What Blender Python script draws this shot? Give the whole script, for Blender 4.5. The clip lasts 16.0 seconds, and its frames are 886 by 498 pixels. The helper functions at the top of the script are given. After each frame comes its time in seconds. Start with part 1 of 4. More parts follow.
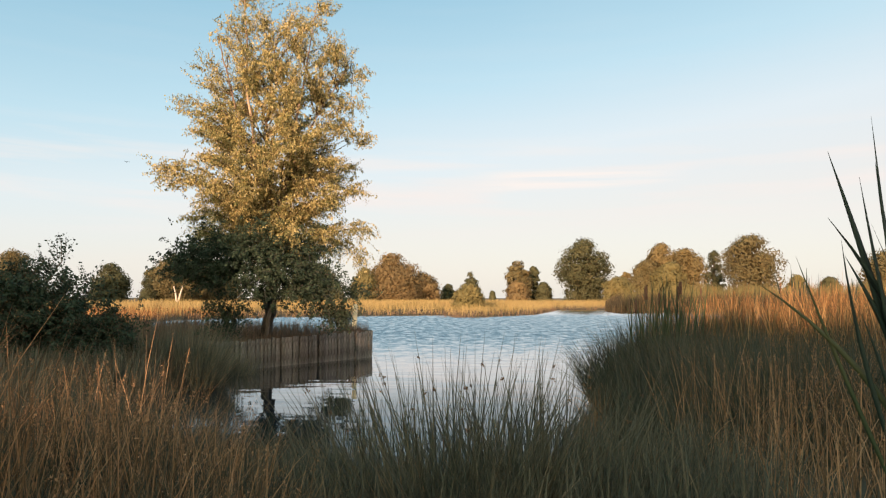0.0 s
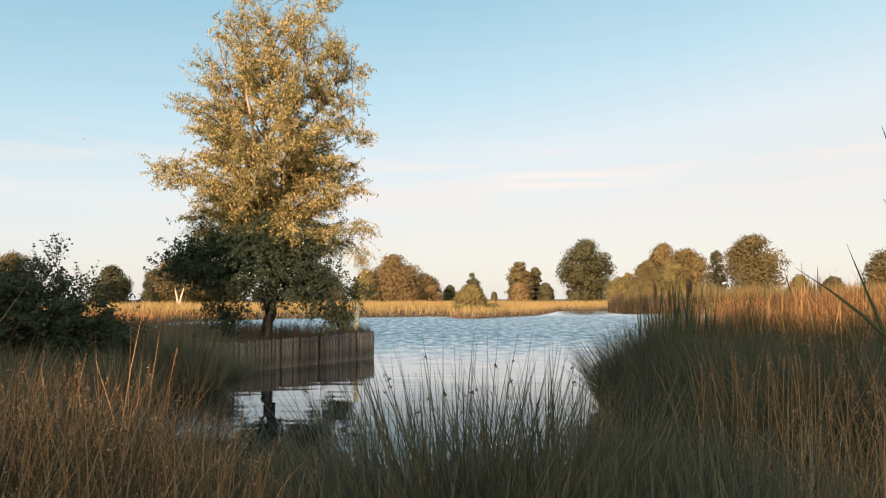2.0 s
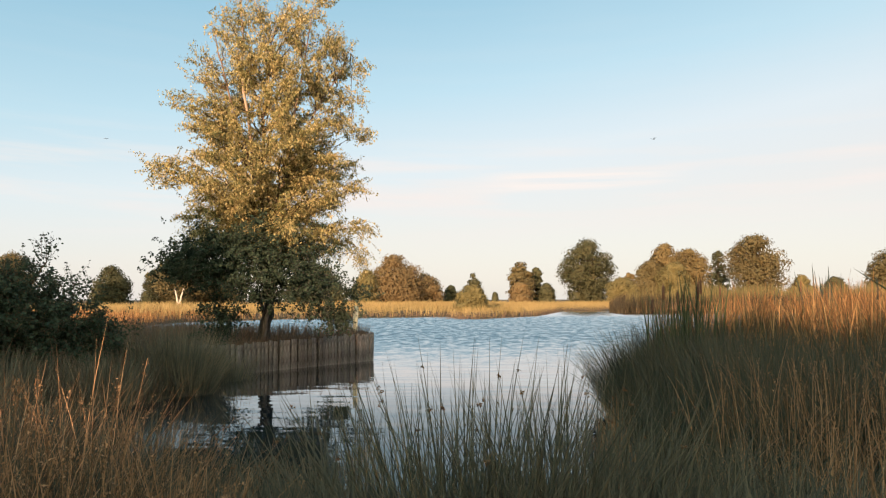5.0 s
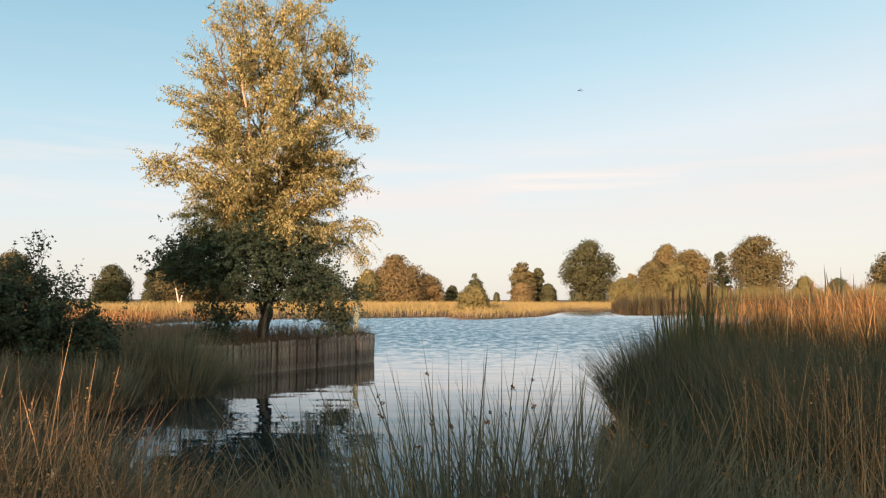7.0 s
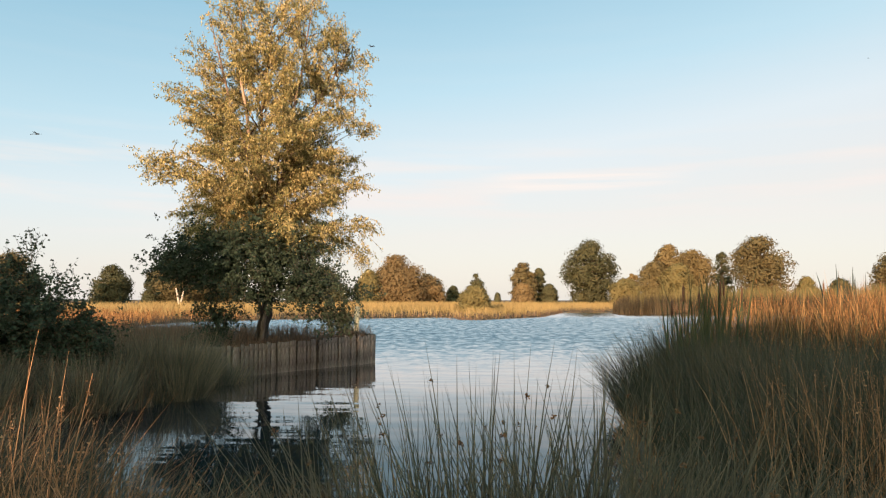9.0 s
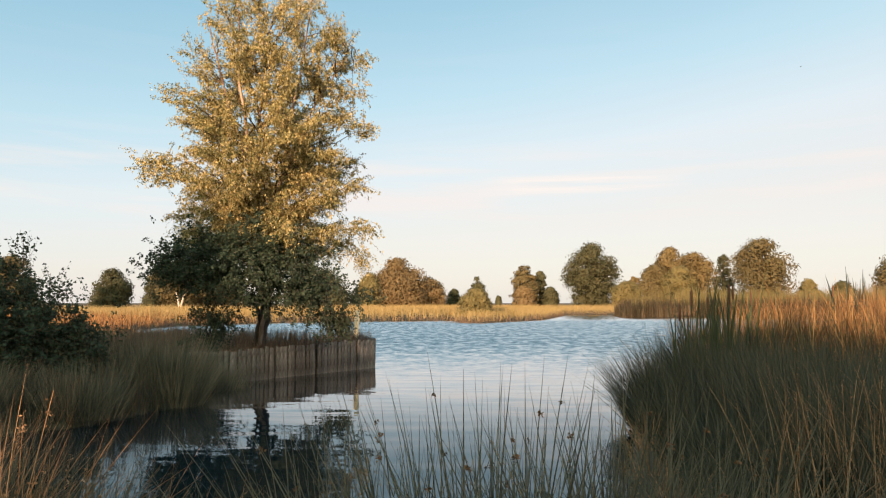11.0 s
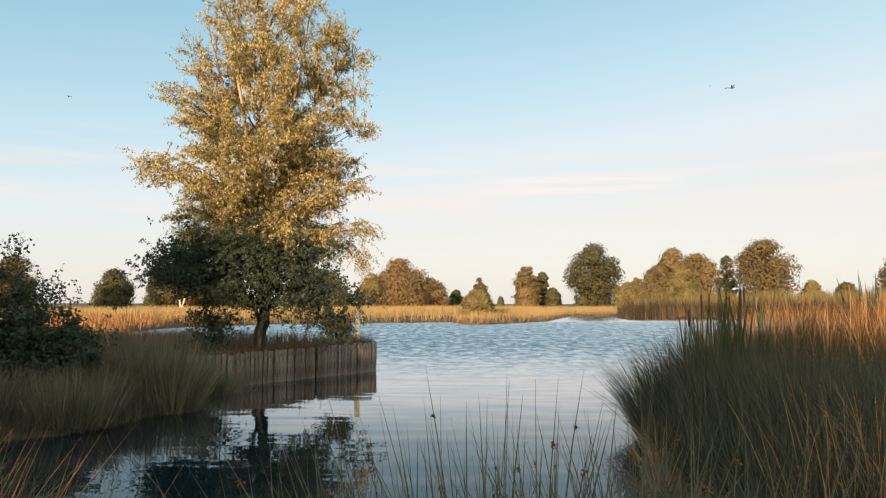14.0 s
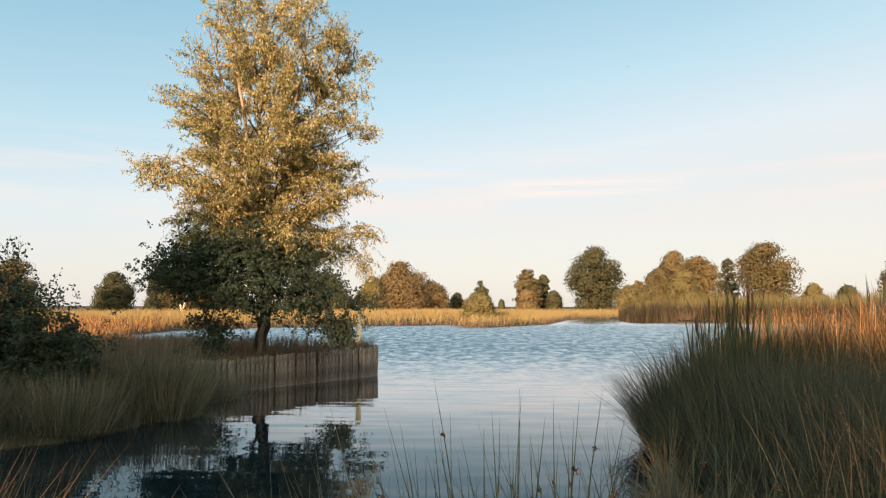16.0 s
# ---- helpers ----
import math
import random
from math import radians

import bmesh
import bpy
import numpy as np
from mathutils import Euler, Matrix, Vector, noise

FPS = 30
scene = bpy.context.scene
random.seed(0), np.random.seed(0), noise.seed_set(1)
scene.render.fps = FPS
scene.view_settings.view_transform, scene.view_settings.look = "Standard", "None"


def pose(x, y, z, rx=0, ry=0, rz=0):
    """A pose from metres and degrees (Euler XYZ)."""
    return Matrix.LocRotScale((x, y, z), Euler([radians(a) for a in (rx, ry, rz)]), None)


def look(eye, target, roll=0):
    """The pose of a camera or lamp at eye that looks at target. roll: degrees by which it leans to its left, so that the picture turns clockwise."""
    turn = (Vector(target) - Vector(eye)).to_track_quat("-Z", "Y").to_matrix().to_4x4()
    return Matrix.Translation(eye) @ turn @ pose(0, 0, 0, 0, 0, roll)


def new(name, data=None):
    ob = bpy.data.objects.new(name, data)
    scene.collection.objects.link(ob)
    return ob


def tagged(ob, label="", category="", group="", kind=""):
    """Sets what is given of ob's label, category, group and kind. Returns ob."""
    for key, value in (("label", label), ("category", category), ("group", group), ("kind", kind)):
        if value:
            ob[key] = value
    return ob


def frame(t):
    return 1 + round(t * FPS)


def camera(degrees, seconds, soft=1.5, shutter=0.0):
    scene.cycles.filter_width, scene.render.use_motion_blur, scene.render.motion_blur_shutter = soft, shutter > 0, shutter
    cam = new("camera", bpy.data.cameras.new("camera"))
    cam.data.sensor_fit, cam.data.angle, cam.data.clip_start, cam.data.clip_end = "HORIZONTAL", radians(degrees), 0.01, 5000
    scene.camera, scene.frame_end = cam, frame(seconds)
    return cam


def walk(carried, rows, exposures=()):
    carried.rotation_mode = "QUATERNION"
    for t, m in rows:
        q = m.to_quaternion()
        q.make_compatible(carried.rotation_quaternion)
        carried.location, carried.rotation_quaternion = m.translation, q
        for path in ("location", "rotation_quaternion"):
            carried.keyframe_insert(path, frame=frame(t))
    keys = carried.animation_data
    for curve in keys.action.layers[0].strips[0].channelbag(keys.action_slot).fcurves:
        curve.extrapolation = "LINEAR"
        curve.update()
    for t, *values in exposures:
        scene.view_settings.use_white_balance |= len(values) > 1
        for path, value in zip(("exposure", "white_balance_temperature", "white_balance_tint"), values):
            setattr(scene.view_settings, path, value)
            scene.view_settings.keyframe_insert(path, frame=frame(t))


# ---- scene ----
cam = camera(67.0, 16.0, soft=1.2)
PATH = [
    (0, (0.089, 0.221, 1.353), (0.112, 2.215, 1.499), 0.1),
    (0.5, (0.075, 0.301, 1.334), (0.097, 2.295, 1.48), 0.0),
    (1, (0.08, 0.337, 1.341), (0.101, 2.331, 1.489), 0.0),
    (1.5, (0.069, 0.398, 1.328), (0.089, 2.393, 1.478), -0.0),
    (2, (0.065, 0.445, 1.329), (0.084, 2.44, 1.479), -0.1),
    (2.5, (0.063, 0.507, 1.34), (0.081, 2.501, 1.489), -0.1),
    (3, (0.062, 0.565, 1.334), (0.08, 2.559, 1.485), -0.1),
    (3.5, (0.06, 0.617, 1.337), (0.076, 2.611, 1.488), -0.0),
    (4, (0.068, 0.647, 1.336), (0.085, 2.641, 1.486), -0.1),
    (6.5, (0.066, 0.898, 1.354), (0.079, 2.892, 1.506), 0.0),
    (7, (0.056, 0.969, 1.35), (0.068, 2.963, 1.501), 0.1),
    (7.5, (0.052, 1.026, 1.352), (0.063, 3.02, 1.504), 0.1),
    (8, (0.042, 1.091, 1.346), (0.053, 3.086, 1.499), 0.1),
    (8.5, (0.035, 1.143, 1.342), (0.045, 3.137, 1.495), 0.1),
    (9, (0.027, 1.196, 1.347), (0.037, 3.19, 1.499), 0.1),
    (11.5, (0.025, 1.439, 1.366), (0.032, 3.432, 1.528), 0.0),
    (12, (0.03, 1.474, 1.372), (0.036, 3.468, 1.534), 0.0),
    (12.5, (0.034, 1.514, 1.367), (0.039, 3.508, 1.53), -0.1),
    (13, (0.033, 1.54, 1.369), (0.037, 3.533, 1.533), 0.0),
    (13.5, (0.031, 1.579, 1.387), (0.033, 3.572, 1.55), 0.1),
    (14, (0.026, 1.617, 1.397), (0.027, 3.611, 1.56), 0.1),
    (14.5, (0.02, 1.645, 1.411), (0.021, 3.638, 1.575), 0.1),
    (15, (0.014, 1.688, 1.419), (0.016, 3.681, 1.584), 0.0),
    (15.5, (0.008, 1.713, 1.426), (0.008, 3.706, 1.593), 0.1),
    (16, (-0.003, 1.722, 1.426), (-0.004, 3.715, 1.597), 0.1),
]
walk(cam, [(t, look(eye, target, roll)) for t, eye, target, roll in PATH], [(0.0, 1.08, 6850, 13), (16.0, 1.08, 6850, 13)])

# ---- light ----
SUN_AZ, SUN_EL = radians(199), radians(11)   # compass angle of the sun from +y towards +x, and its height
to_sun = Vector((math.sin(SUN_AZ) * math.cos(SUN_EL), math.cos(SUN_AZ) * math.cos(SUN_EL), math.sin(SUN_EL)))
sun = new("sun", bpy.data.lights.new("sun", "SUN"))
sun.data.energy, sun.data.angle, sun.data.color = 5.0, radians(0.6), (1.0, 0.70, 0.44)
sun.matrix_world = look(to_sun * 100, (0, 0, 0))

world = bpy.data.worlds.new("sky")
scene.world = world
world.use_nodes = True
wn, wl = world.node_tree.nodes, world.node_tree.links
wn.clear()
HAZE = [(0.0, (0.393, 0.388, 0.377)), (0.10, (0.390, 0.389, 0.384)), (0.2, (0.357, 0.407, 0.432)), (0.3, (0.25, 0.37, 0.43)), (0.42, (0.165, 0.30, 0.38)),
        (0.6, (0.10, 0.24, 0.36)), (1.0, (0.08, 0.2, 0.32))]
sky = wn.new("ShaderNodeTexSky")
sky.sky_type, sky.sun_disc = "NISHITA", False
sky.sun_elevation, sky.sun_rotation = SUN_EL, SUN_AZ
sky.air_density, sky.dust_density, sky.ozone_density = 1.0, 1.0, 1.6
back = wn.new("ShaderNodeBackground")
back.inputs["Strength"].default_value = 1.0
wout = wn.new("ShaderNodeOutputWorld")
# thin evening haze over the blue, milky towards the horizon, with faint cirrus
wco = wn.new("ShaderNodeTexCoord")
wsep = wn.new("ShaderNodeSeparateXYZ")
wl.new(wco.outputs["Generated"], wsep.inputs[0])


def sky_ramp(source, stops):
    r = wn.new("ShaderNodeValToRGB")
    el = r.color_ramp.elements
    while len(el) < len(stops):
        el.new(0.5)
    for e, (p, c) in zip(el, stops):
        e.position, e.color = p, (*c, 1)
    wl.new(source, r.inputs[0])
    return r


side = wn.new("ShaderNodeMath")
side.operation = "MULTIPLY_ADD"
wl.new(wsep.outputs["X"], side.inputs[0])
side.inputs[1].default_value = -0.12
wl.new(wsep.outputs["Z"], side.inputs[2])
haze = sky_ramp(side.outputs[0], HAZE)
mapping = wn.new("ShaderNodeMapping")
mapping.inputs["Scale"].default_value = (1.3, 1.3, 16.0)
wl.new(wco.outputs["Generated"], mapping.inputs[0])
cirrus = wn.new("ShaderNodeTexNoise")
cirrus.inputs["Scale"].default_value, cirrus.inputs["Detail"].default_value = 2.6, 6
wl.new(mapping.outputs[0], cirrus.inputs["Vector"])
layer = sky_ramp(wsep.outputs["Z"], [(0.08, (0.1, 0.1, 0.1)), (0.15, (1, 1, 1)), (0.19, (0.8, 0.8, 0.8)), (0.24, (0.05, 0.05, 0.05)), (1.0, (0.0, 0.0, 0.0))])
wisps = sky_ramp(cirrus.outputs["Fac"], [(0.45, (0, 0, 0)), (0.68, (0.85, 0.85, 0.85))])
veil = wn.new("ShaderNodeVectorMath")
veil.operation = "MULTIPLY"
wl.new(layer.outputs[0], veil.inputs[0])
wl.new(wisps.outputs[0], veil.inputs[1])
gain = wn.new("ShaderNodeMix")
gain.data_type, gain.blend_type = "RGBA", "MULTIPLY"
gain.inputs["Factor"].default_value = 1.0
wl.new(sky.outputs[0], gain.inputs["A"])
gain.inputs["B"].default_value = (0.12, 0.12, 0.12, 1)
hazy = wn.new("ShaderNodeMix")
hazy.data_type = "RGBA"
hazy.inputs["Factor"].default_value = 0.88
wl.new(gain.outputs["Result"], hazy.inputs["A"])
wl.new(haze.outputs[0], hazy.inputs["B"])
cloudy = wn.new("ShaderNodeMix")
cloudy.data_type = "RGBA"
wl.new(veil.outputs[0], cloudy.inputs["Factor"])
wl.new(hazy.outputs["Result"], cloudy.inputs["A"])
cloudy.inputs["B"].default_value = (0.43, 0.415, 0.41, 1)
# one longer wisp low over the water
wisp_map = wn.new("ShaderNodeMapping")
wisp_map.inputs["Scale"].default_value = (3.0, 3.0, 60.0)
wisp_map.inputs["Rotation"].default_value = (0, radians(1.5), 0)
wl.new(wco.outputs["Generated"], wisp_map.inputs[0])
wisp_noise = wn.new("ShaderNodeTexNoise")
wisp_noise.inputs["Scale"].default_value, wisp_noise.inputs["Detail"].default_value = 2.0, 7
wl.new(wisp_map.outputs[0], wisp_noise.inputs["Vector"])
wisp_z = sky_ramp(wsep.outputs["Z"], [(0.150, (0, 0, 0)), (0.168, (1, 1, 1)), (0.180, (1, 1, 1)), (0.192, (0, 0, 0))])
wisp_x = sky_ramp(wsep.outputs["X"], [(0.02, (0, 0, 0)), (0.12, (1, 1, 1)), (0.26, (1, 1, 1)), (0.36, (0, 0, 0))])
wisp_n = sky_ramp(wisp_noise.outputs["Fac"], [(0.38, (0, 0, 0)), (0.62, (1, 1, 1))])
wisp = wn.new("ShaderNodeVectorMath")
wisp.operation = "MULTIPLY"
wl.new(wisp_z.outputs[0], wisp.inputs[0])
wl.new(wisp_x.outputs[0], wisp.inputs[1])
wisp_all = wn.new("ShaderNodeVectorMath")
wisp_all.operation = "MULTIPLY"
wl.new(wisp.outputs[0], wisp_all.inputs[0])
wl.new(wisp_n.outputs[0], wisp_all.inputs[1])
wispy = wn.new("ShaderNodeMix")
wispy.data_type = "RGBA"
wl.new(wisp_all.outputs[0], wispy.inputs["Factor"])
wl.new(cloudy.outputs["Result"], wispy.inputs["A"])
wispy.inputs["B"].default_value = (0.445, 0.432, 0.424, 1)
# the hazy sky brightens round the low sun
dotp = wn.new("ShaderNodeVectorMath")
dotp.operation = "DOT_PRODUCT"
wl.new(wco.outputs["Generated"], dotp.inputs[0])
dotp.inputs[1].default_value = to_sun
glow = wn.new("ShaderNodeMapRange")
glow.interpolation_type = "SMOOTHSTEP"
glow.inputs["From Min"].default_value, glow.inputs["From Max"].default_value = -0.1, 1.0
glow.inputs["To Min"].default_value, glow.inputs["To Max"].default_value = 0.0, 1.0
wl.new(dotp.outputs["Value"], glow.inputs["Value"])
warm = wn.new("ShaderNodeVectorMath")
warm.operation = "MULTIPLY_ADD"
wl.new(glow.outputs[0], warm.inputs[0])
warm.inputs[1].default_value, warm.inputs[2].default_value = (4.2, 2.6, 1.1), (1, 1, 1)
aureole = wn.new("ShaderNodeVectorMath")
aureole.operation = "MULTIPLY"
wl.new(wispy.outputs["Result"], aureole.inputs[0])
wl.new(warm.outputs[0], aureole.inputs[1])
wl.new(aureole.outputs[0], back.inputs[0])
wl.new(back.outputs[0], wout.inputs[0])


# ---- materials ----
def material(name):
    m = bpy.data.materials.new(name)
    m.use_nodes = True
    m.node_tree.nodes.clear()
    return m, m.node_tree.nodes, m.node_tree.links


def ramp(nodes, stops):
    r = nodes.new("ShaderNodeValToRGB")
    el = r.color_ramp.elements
    while len(el) < len(stops):
        el.new(0.5)
    for e, (p, c) in zip(el, stops):
        e.position, e.color = p, (*c, 1)
    return r


def foliage(name, colors, rough=0.6, through_light=0.35, scale=1.2, speck=0.62, patch=0.75, gloss=0.2):
    """Leaves and blades: colour varies blade by blade and in patches; light shines partly through."""
    m, n, l = material(name)
    geo = n.new("ShaderNodeNewGeometry")
    tex = n.new("ShaderNodeTexNoise")
    tex.inputs["Scale"].default_value = scale
    l.new(geo.outputs["Position"], tex.inputs["Vector"])
    mix = n.new("ShaderNodeMath")
    mix.operation = "MULTIPLY_ADD"
    l.new(tex.outputs["Fac"], mix.inputs[0])
    mix.inputs[1].default_value = patch
    half = n.new("ShaderNodeMath")
    half.operation = "MULTIPLY_ADD"
    l.new(geo.outputs["Random Per Island"], half.inputs[0])
    half.inputs[1].default_value, half.inputs[2].default_value = speck, 0.495 - 0.5 * patch - 0.5 * speck
    l.new(half.outputs[0], mix.inputs[2])
    k = len(colors) - 1
    r = ramp(n, [(i / k, c) for i, c in enumerate(colors)])
    l.new(mix.outputs[0], r.inputs[0])
    b = n.new("ShaderNodeBsdfPrincipled")
    b.inputs["Roughness"].default_value = rough
    b.inputs["Specular IOR Level"].default_value = gloss
    l.new(r.outputs[0], b.inputs["Base Color"])
    t = n.new("ShaderNodeBsdfTranslucent")
    l.new(r.outputs[0], t.inputs["Color"])
    ms = n.new("ShaderNodeMixShader")
    ms.inputs[0].default_value = through_light
    l.new(b.outputs[0], ms.inputs[1])
    l.new(t.outputs[0], ms.inputs[2])
    out = n.new("ShaderNodeOutputMaterial")
    l.new(ms.outputs[0], out.inputs[0])
    return m


def surface(name, colors, scale=3.0, fine=40.0, stretch=(1, 1, 1), rough=0.9, bump=0.3, coord="Object", vary=0.3, streaks=0.5):
    """Rough matter: a broad and a fine variation of colour, and fine relief."""
    m, n, l = material(name)
    co = n.new("ShaderNodeTexCoord")
    mp = n.new("ShaderNodeMapping")
    mp.inputs["Scale"].default_value = stretch
    l.new(co.outputs[coord], mp.inputs[0])
    a, f = n.new("ShaderNodeTexNoise"), n.new("ShaderNodeTexNoise")
    a.inputs["Scale"].default_value, f.inputs["Scale"].default_value = scale, fine
    a.inputs["Detail"].default_value = f.inputs["Detail"].default_value = 5
    l.new(mp.outputs[0], a.inputs["Vector"])
    l.new(mp.outputs[0], f.inputs["Vector"])
    ad = n.new("ShaderNodeMath")
    ad.operation = "MULTIPLY_ADD"
    l.new(f.outputs["Fac"], ad.inputs[0])
    ad.inputs[1].default_value = streaks
    hf = n.new("ShaderNodeMath")
    hf.operation = "MULTIPLY_ADD"
    l.new(a.outputs["Fac"], hf.inputs[0])
    hf.inputs[1].default_value, hf.inputs[2].default_value = 1.1, -0.05 - 0.5 * streaks
    l.new(hf.outputs[0], ad.inputs[2])
    info = n.new("ShaderNodeObjectInfo")
    rd = n.new("ShaderNodeMath")
    rd.operation = "MULTIPLY_ADD"
    l.new(info.outputs["Random"], rd.inputs[0])
    rd.inputs[1].default_value = vary
    l.new(ad.outputs[0], rd.inputs[2])
    k = len(colors) - 1
    r = ramp(n, [(0.15 + 0.85 * i / k, c) for i, c in enumerate(colors)])
    l.new(rd.outputs[0], r.inputs[0])
    b = n.new("ShaderNodeBsdfPrincipled")
    b.inputs["Roughness"].default_value = rough
    b.inputs["Specular IOR Level"].default_value = 0.25
    l.new(r.outputs[0], b.inputs["Base Color"])
    bp = n.new("ShaderNodeBump")
    bp.inputs["Strength"].default_value = bump
    bp.inputs["Distance"].default_value = 0.02
    l.new(f.outputs["Fac"], bp.inputs["Height"])
    l.new(bp.outputs[0], b.inputs["Normal"])
    out = n.new("ShaderNodeOutputMaterial")
    l.new(b.outputs[0], out.inputs[0])
    return m


def water_material():
    """Still in the bay, ruffled by wind on the open water; the ripples tilt the mirror."""
    m, n, l = material("pond_water")
    co = n.new("ShaderNodeTexCoord")
    geo = n.new("ShaderNodeNewGeometry")

    def waves(sx, sy, scale, detail, slope, lift=0.0):
        mp = n.new("ShaderNodeMapping")
        mp.inputs["Scale"].default_value = (sx, sy, 1)
        mp.inputs["Rotation"].default_value = (0, 0, radians(3))
        l.new(co.outputs["Object"], mp.inputs[0])
        t = n.new("ShaderNodeTexNoise")
        t.inputs["Scale"].default_value, t.inputs["Detail"].default_value = scale, detail
        l.new(mp.outputs[0], t.inputs["Vector"])
        if not slope:
            return t
        c = n.new("ShaderNodeVectorMath")
        c.operation = "MULTIPLY_ADD"
        l.new(t.outputs["Color"], c.inputs[0])
        c.inputs[1].default_value = slope
        c.inputs[2].default_value = (-0.5 * slope[0], -0.5 * slope[1] - lift, 0)   # crests show the side that faces the near bank
        return c

    def band(lo, hi, a_, b_):
        sep = n.new("ShaderNodeSeparateXYZ")
        l.new(geo.outputs["Position"], sep.inputs[0])
        r = n.new("ShaderNodeMapRange")
        r.interpolation_type = "SMOOTHSTEP"
        r.inputs["From Min"].default_value, r.inputs["From Max"].default_value = lo, hi
        r.inputs["To Min"].default_value, r.inputs["To Max"].default_value = a_, b_
        l.new(sep.outputs["Y"], r.inputs["Value"])
        return r

    wind = waves(0.6, 1.0, 12.0, 5, (0.28, 0.56, 0), 0.15)
    swell = waves(0.18, 1.0, 5.5, 4, (0.018, 0.10, 0), 0.022)
    streak = waves(1.0, 0.5, 2.6, 5, None)
    pr = n.new("ShaderNodeMapRange")
    pr.inputs["From Min"].default_value, pr.inputs["From Max"].default_value = 0.38, 0.62
    pr.inputs["To Min"].default_value, pr.inputs["To Max"].default_value = 0.55, 1.2
    l.new(streak.outputs["Fac"], pr.inputs["Value"])
    reach, lee = band(11.0, 26.0, 0.0, 1.0), band(48.0, 60.0, 1.0, 0.4)   # calm in the bay and under the far bank
    open_water = n.new("ShaderNodeMath")
    open_water.operation = "MULTIPLY"
    l.new(reach.outputs[0], open_water.inputs[0])
    l.new(lee.outputs[0], open_water.inputs[1])
    amp = n.new("ShaderNodeMath")
    amp.operation = "MULTIPLY"
    l.new(open_water.outputs[0], amp.inputs[0])
    l.new(pr.outputs[0], amp.inputs[1])
    blown = n.new("ShaderNodeVectorMath")
    blown.operation = "SCALE"
    l.new(wind.outputs[0], blown.inputs[0])
    l.new(amp.outputs[0], blown.inputs["Scale"])
    total = n.new("ShaderNodeVectorMath")
    total.operation = "ADD"
    l.new(blown.outputs[0], total.inputs[0])
    l.new(swell.outputs[0], total.inputs[1])
    up = n.new("ShaderNodeVectorMath")
    up.operation = "ADD"
    l.new(total.outputs[0], up.inputs[0])
    up.inputs[1].default_value = (0, 0, 1)
    nm = n.new("ShaderNodeVectorMath")
    nm.operation = "NORMALIZE"
    l.new(up.outputs[0], nm.inputs[0])
    b = n.new("ShaderNodeBsdfPrincipled")
    b.inputs["Base Color"].default_value = (0.002, 0.0075, 0.012, 1)
    b.inputs["Roughness"].default_value = 0.02
    b.inputs["IOR"].default_value = 1.42
    b.inputs["Specular Tint"].default_value = (0.75, 0.95, 1.0, 1)   # blue-green where one looks down into it, neutral at a flat angle
    l.new(band(6.5, 13.0, 0.0, 1.0).outputs[0], b.inputs["Coat Weight"])
    b.inputs["Coat IOR"].default_value = 1.33
    b.inputs["Coat Roughness"].default_value = 0.02
    l.new(nm.outputs[0], b.inputs["Coat Normal"])
    l.new(nm.outputs[0], b.inputs["Normal"])
    out = n.new("ShaderNodeOutputMaterial")
    l.new(b.outputs[0], out.inputs[0])
    return m


M_WATER = water_material()
M_GROUND = surface("heath_soil", [(0.02, 0.016, 0.012), (0.038, 0.029, 0.019), (0.062, 0.046, 0.028), (0.09, 0.066, 0.037)], 0.6, 9.0, coord="Object")
M_BIRCH = foliage("birch_leaf", [(0.065, 0.074, 0.034), (0.165, 0.156, 0.064), (0.35, 0.284, 0.125), (0.53, 0.415, 0.205), (0.68, 0.53, 0.31)], through_light=0.45, scale=4.0, speck=0.55, patch=1.15)
M_ALDER = foliage("alder_leaf", [(0.021, 0.035, 0.025), (0.037, 0.053, 0.036), (0.06, 0.076, 0.045)], scale=2.5, through_light=0.25, speck=0.4, patch=1.0, gloss=0.1)
M_SHRUB = foliage("shrub_leaf", [(0.022, 0.036, 0.026), (0.04, 0.056, 0.038), (0.065, 0.08, 0.048)], scale=2.0, through_light=0.2, speck=0.35, gloss=0.1)
M_OAK = foliage("oak_leaf", [(0.042, 0.047, 0.026), (0.072, 0.07, 0.036), (0.115, 0.1, 0.05)], scale=0.5, speck=0.15, patch=1.1)
M_AUTUMN = foliage("autumn_leaf", [(0.115, 0.082, 0.044), (0.18, 0.125, 0.064), (0.24, 0.162, 0.08)], scale=0.4, speck=0.18, patch=0.9)
M_WILLOW = foliage("willow_leaf", [(0.105, 0.092, 0.042), (0.165, 0.135, 0.06), (0.23, 0.178, 0.082)], scale=0.5, speck=0.18, patch=0.9)
M_RUSH = foliage("rush_blade", [(0.028, 0.032, 0.025), (0.048, 0.05, 0.037), (0.08, 0.073, 0.051), (0.19, 0.13, 0.086)], through_light=0.2, scale=1.8, patch=0.9)
M_STRAW = foliage("dry_grass", [(0.05, 0.026, 0.014), (0.16, 0.075, 0.032), (0.34, 0.165, 0.068), (0.5, 0.285, 0.13)], through_light=0.25, scale=2.2, speck=0.85, patch=1.0)
M_TUFT = foliage("brown_tuft", [(0.10, 0.05, 0.025), (0.2, 0.1, 0.05)], through_light=0.2, scale=8)
M_SPRIG = foliage("green_rush_blade", [(0.046, 0.047, 0.037), (0.088, 0.084, 0.063), (0.155, 0.132, 0.092), (0.32, 0.215, 0.138)], through_light=0.2, scale=2.5)
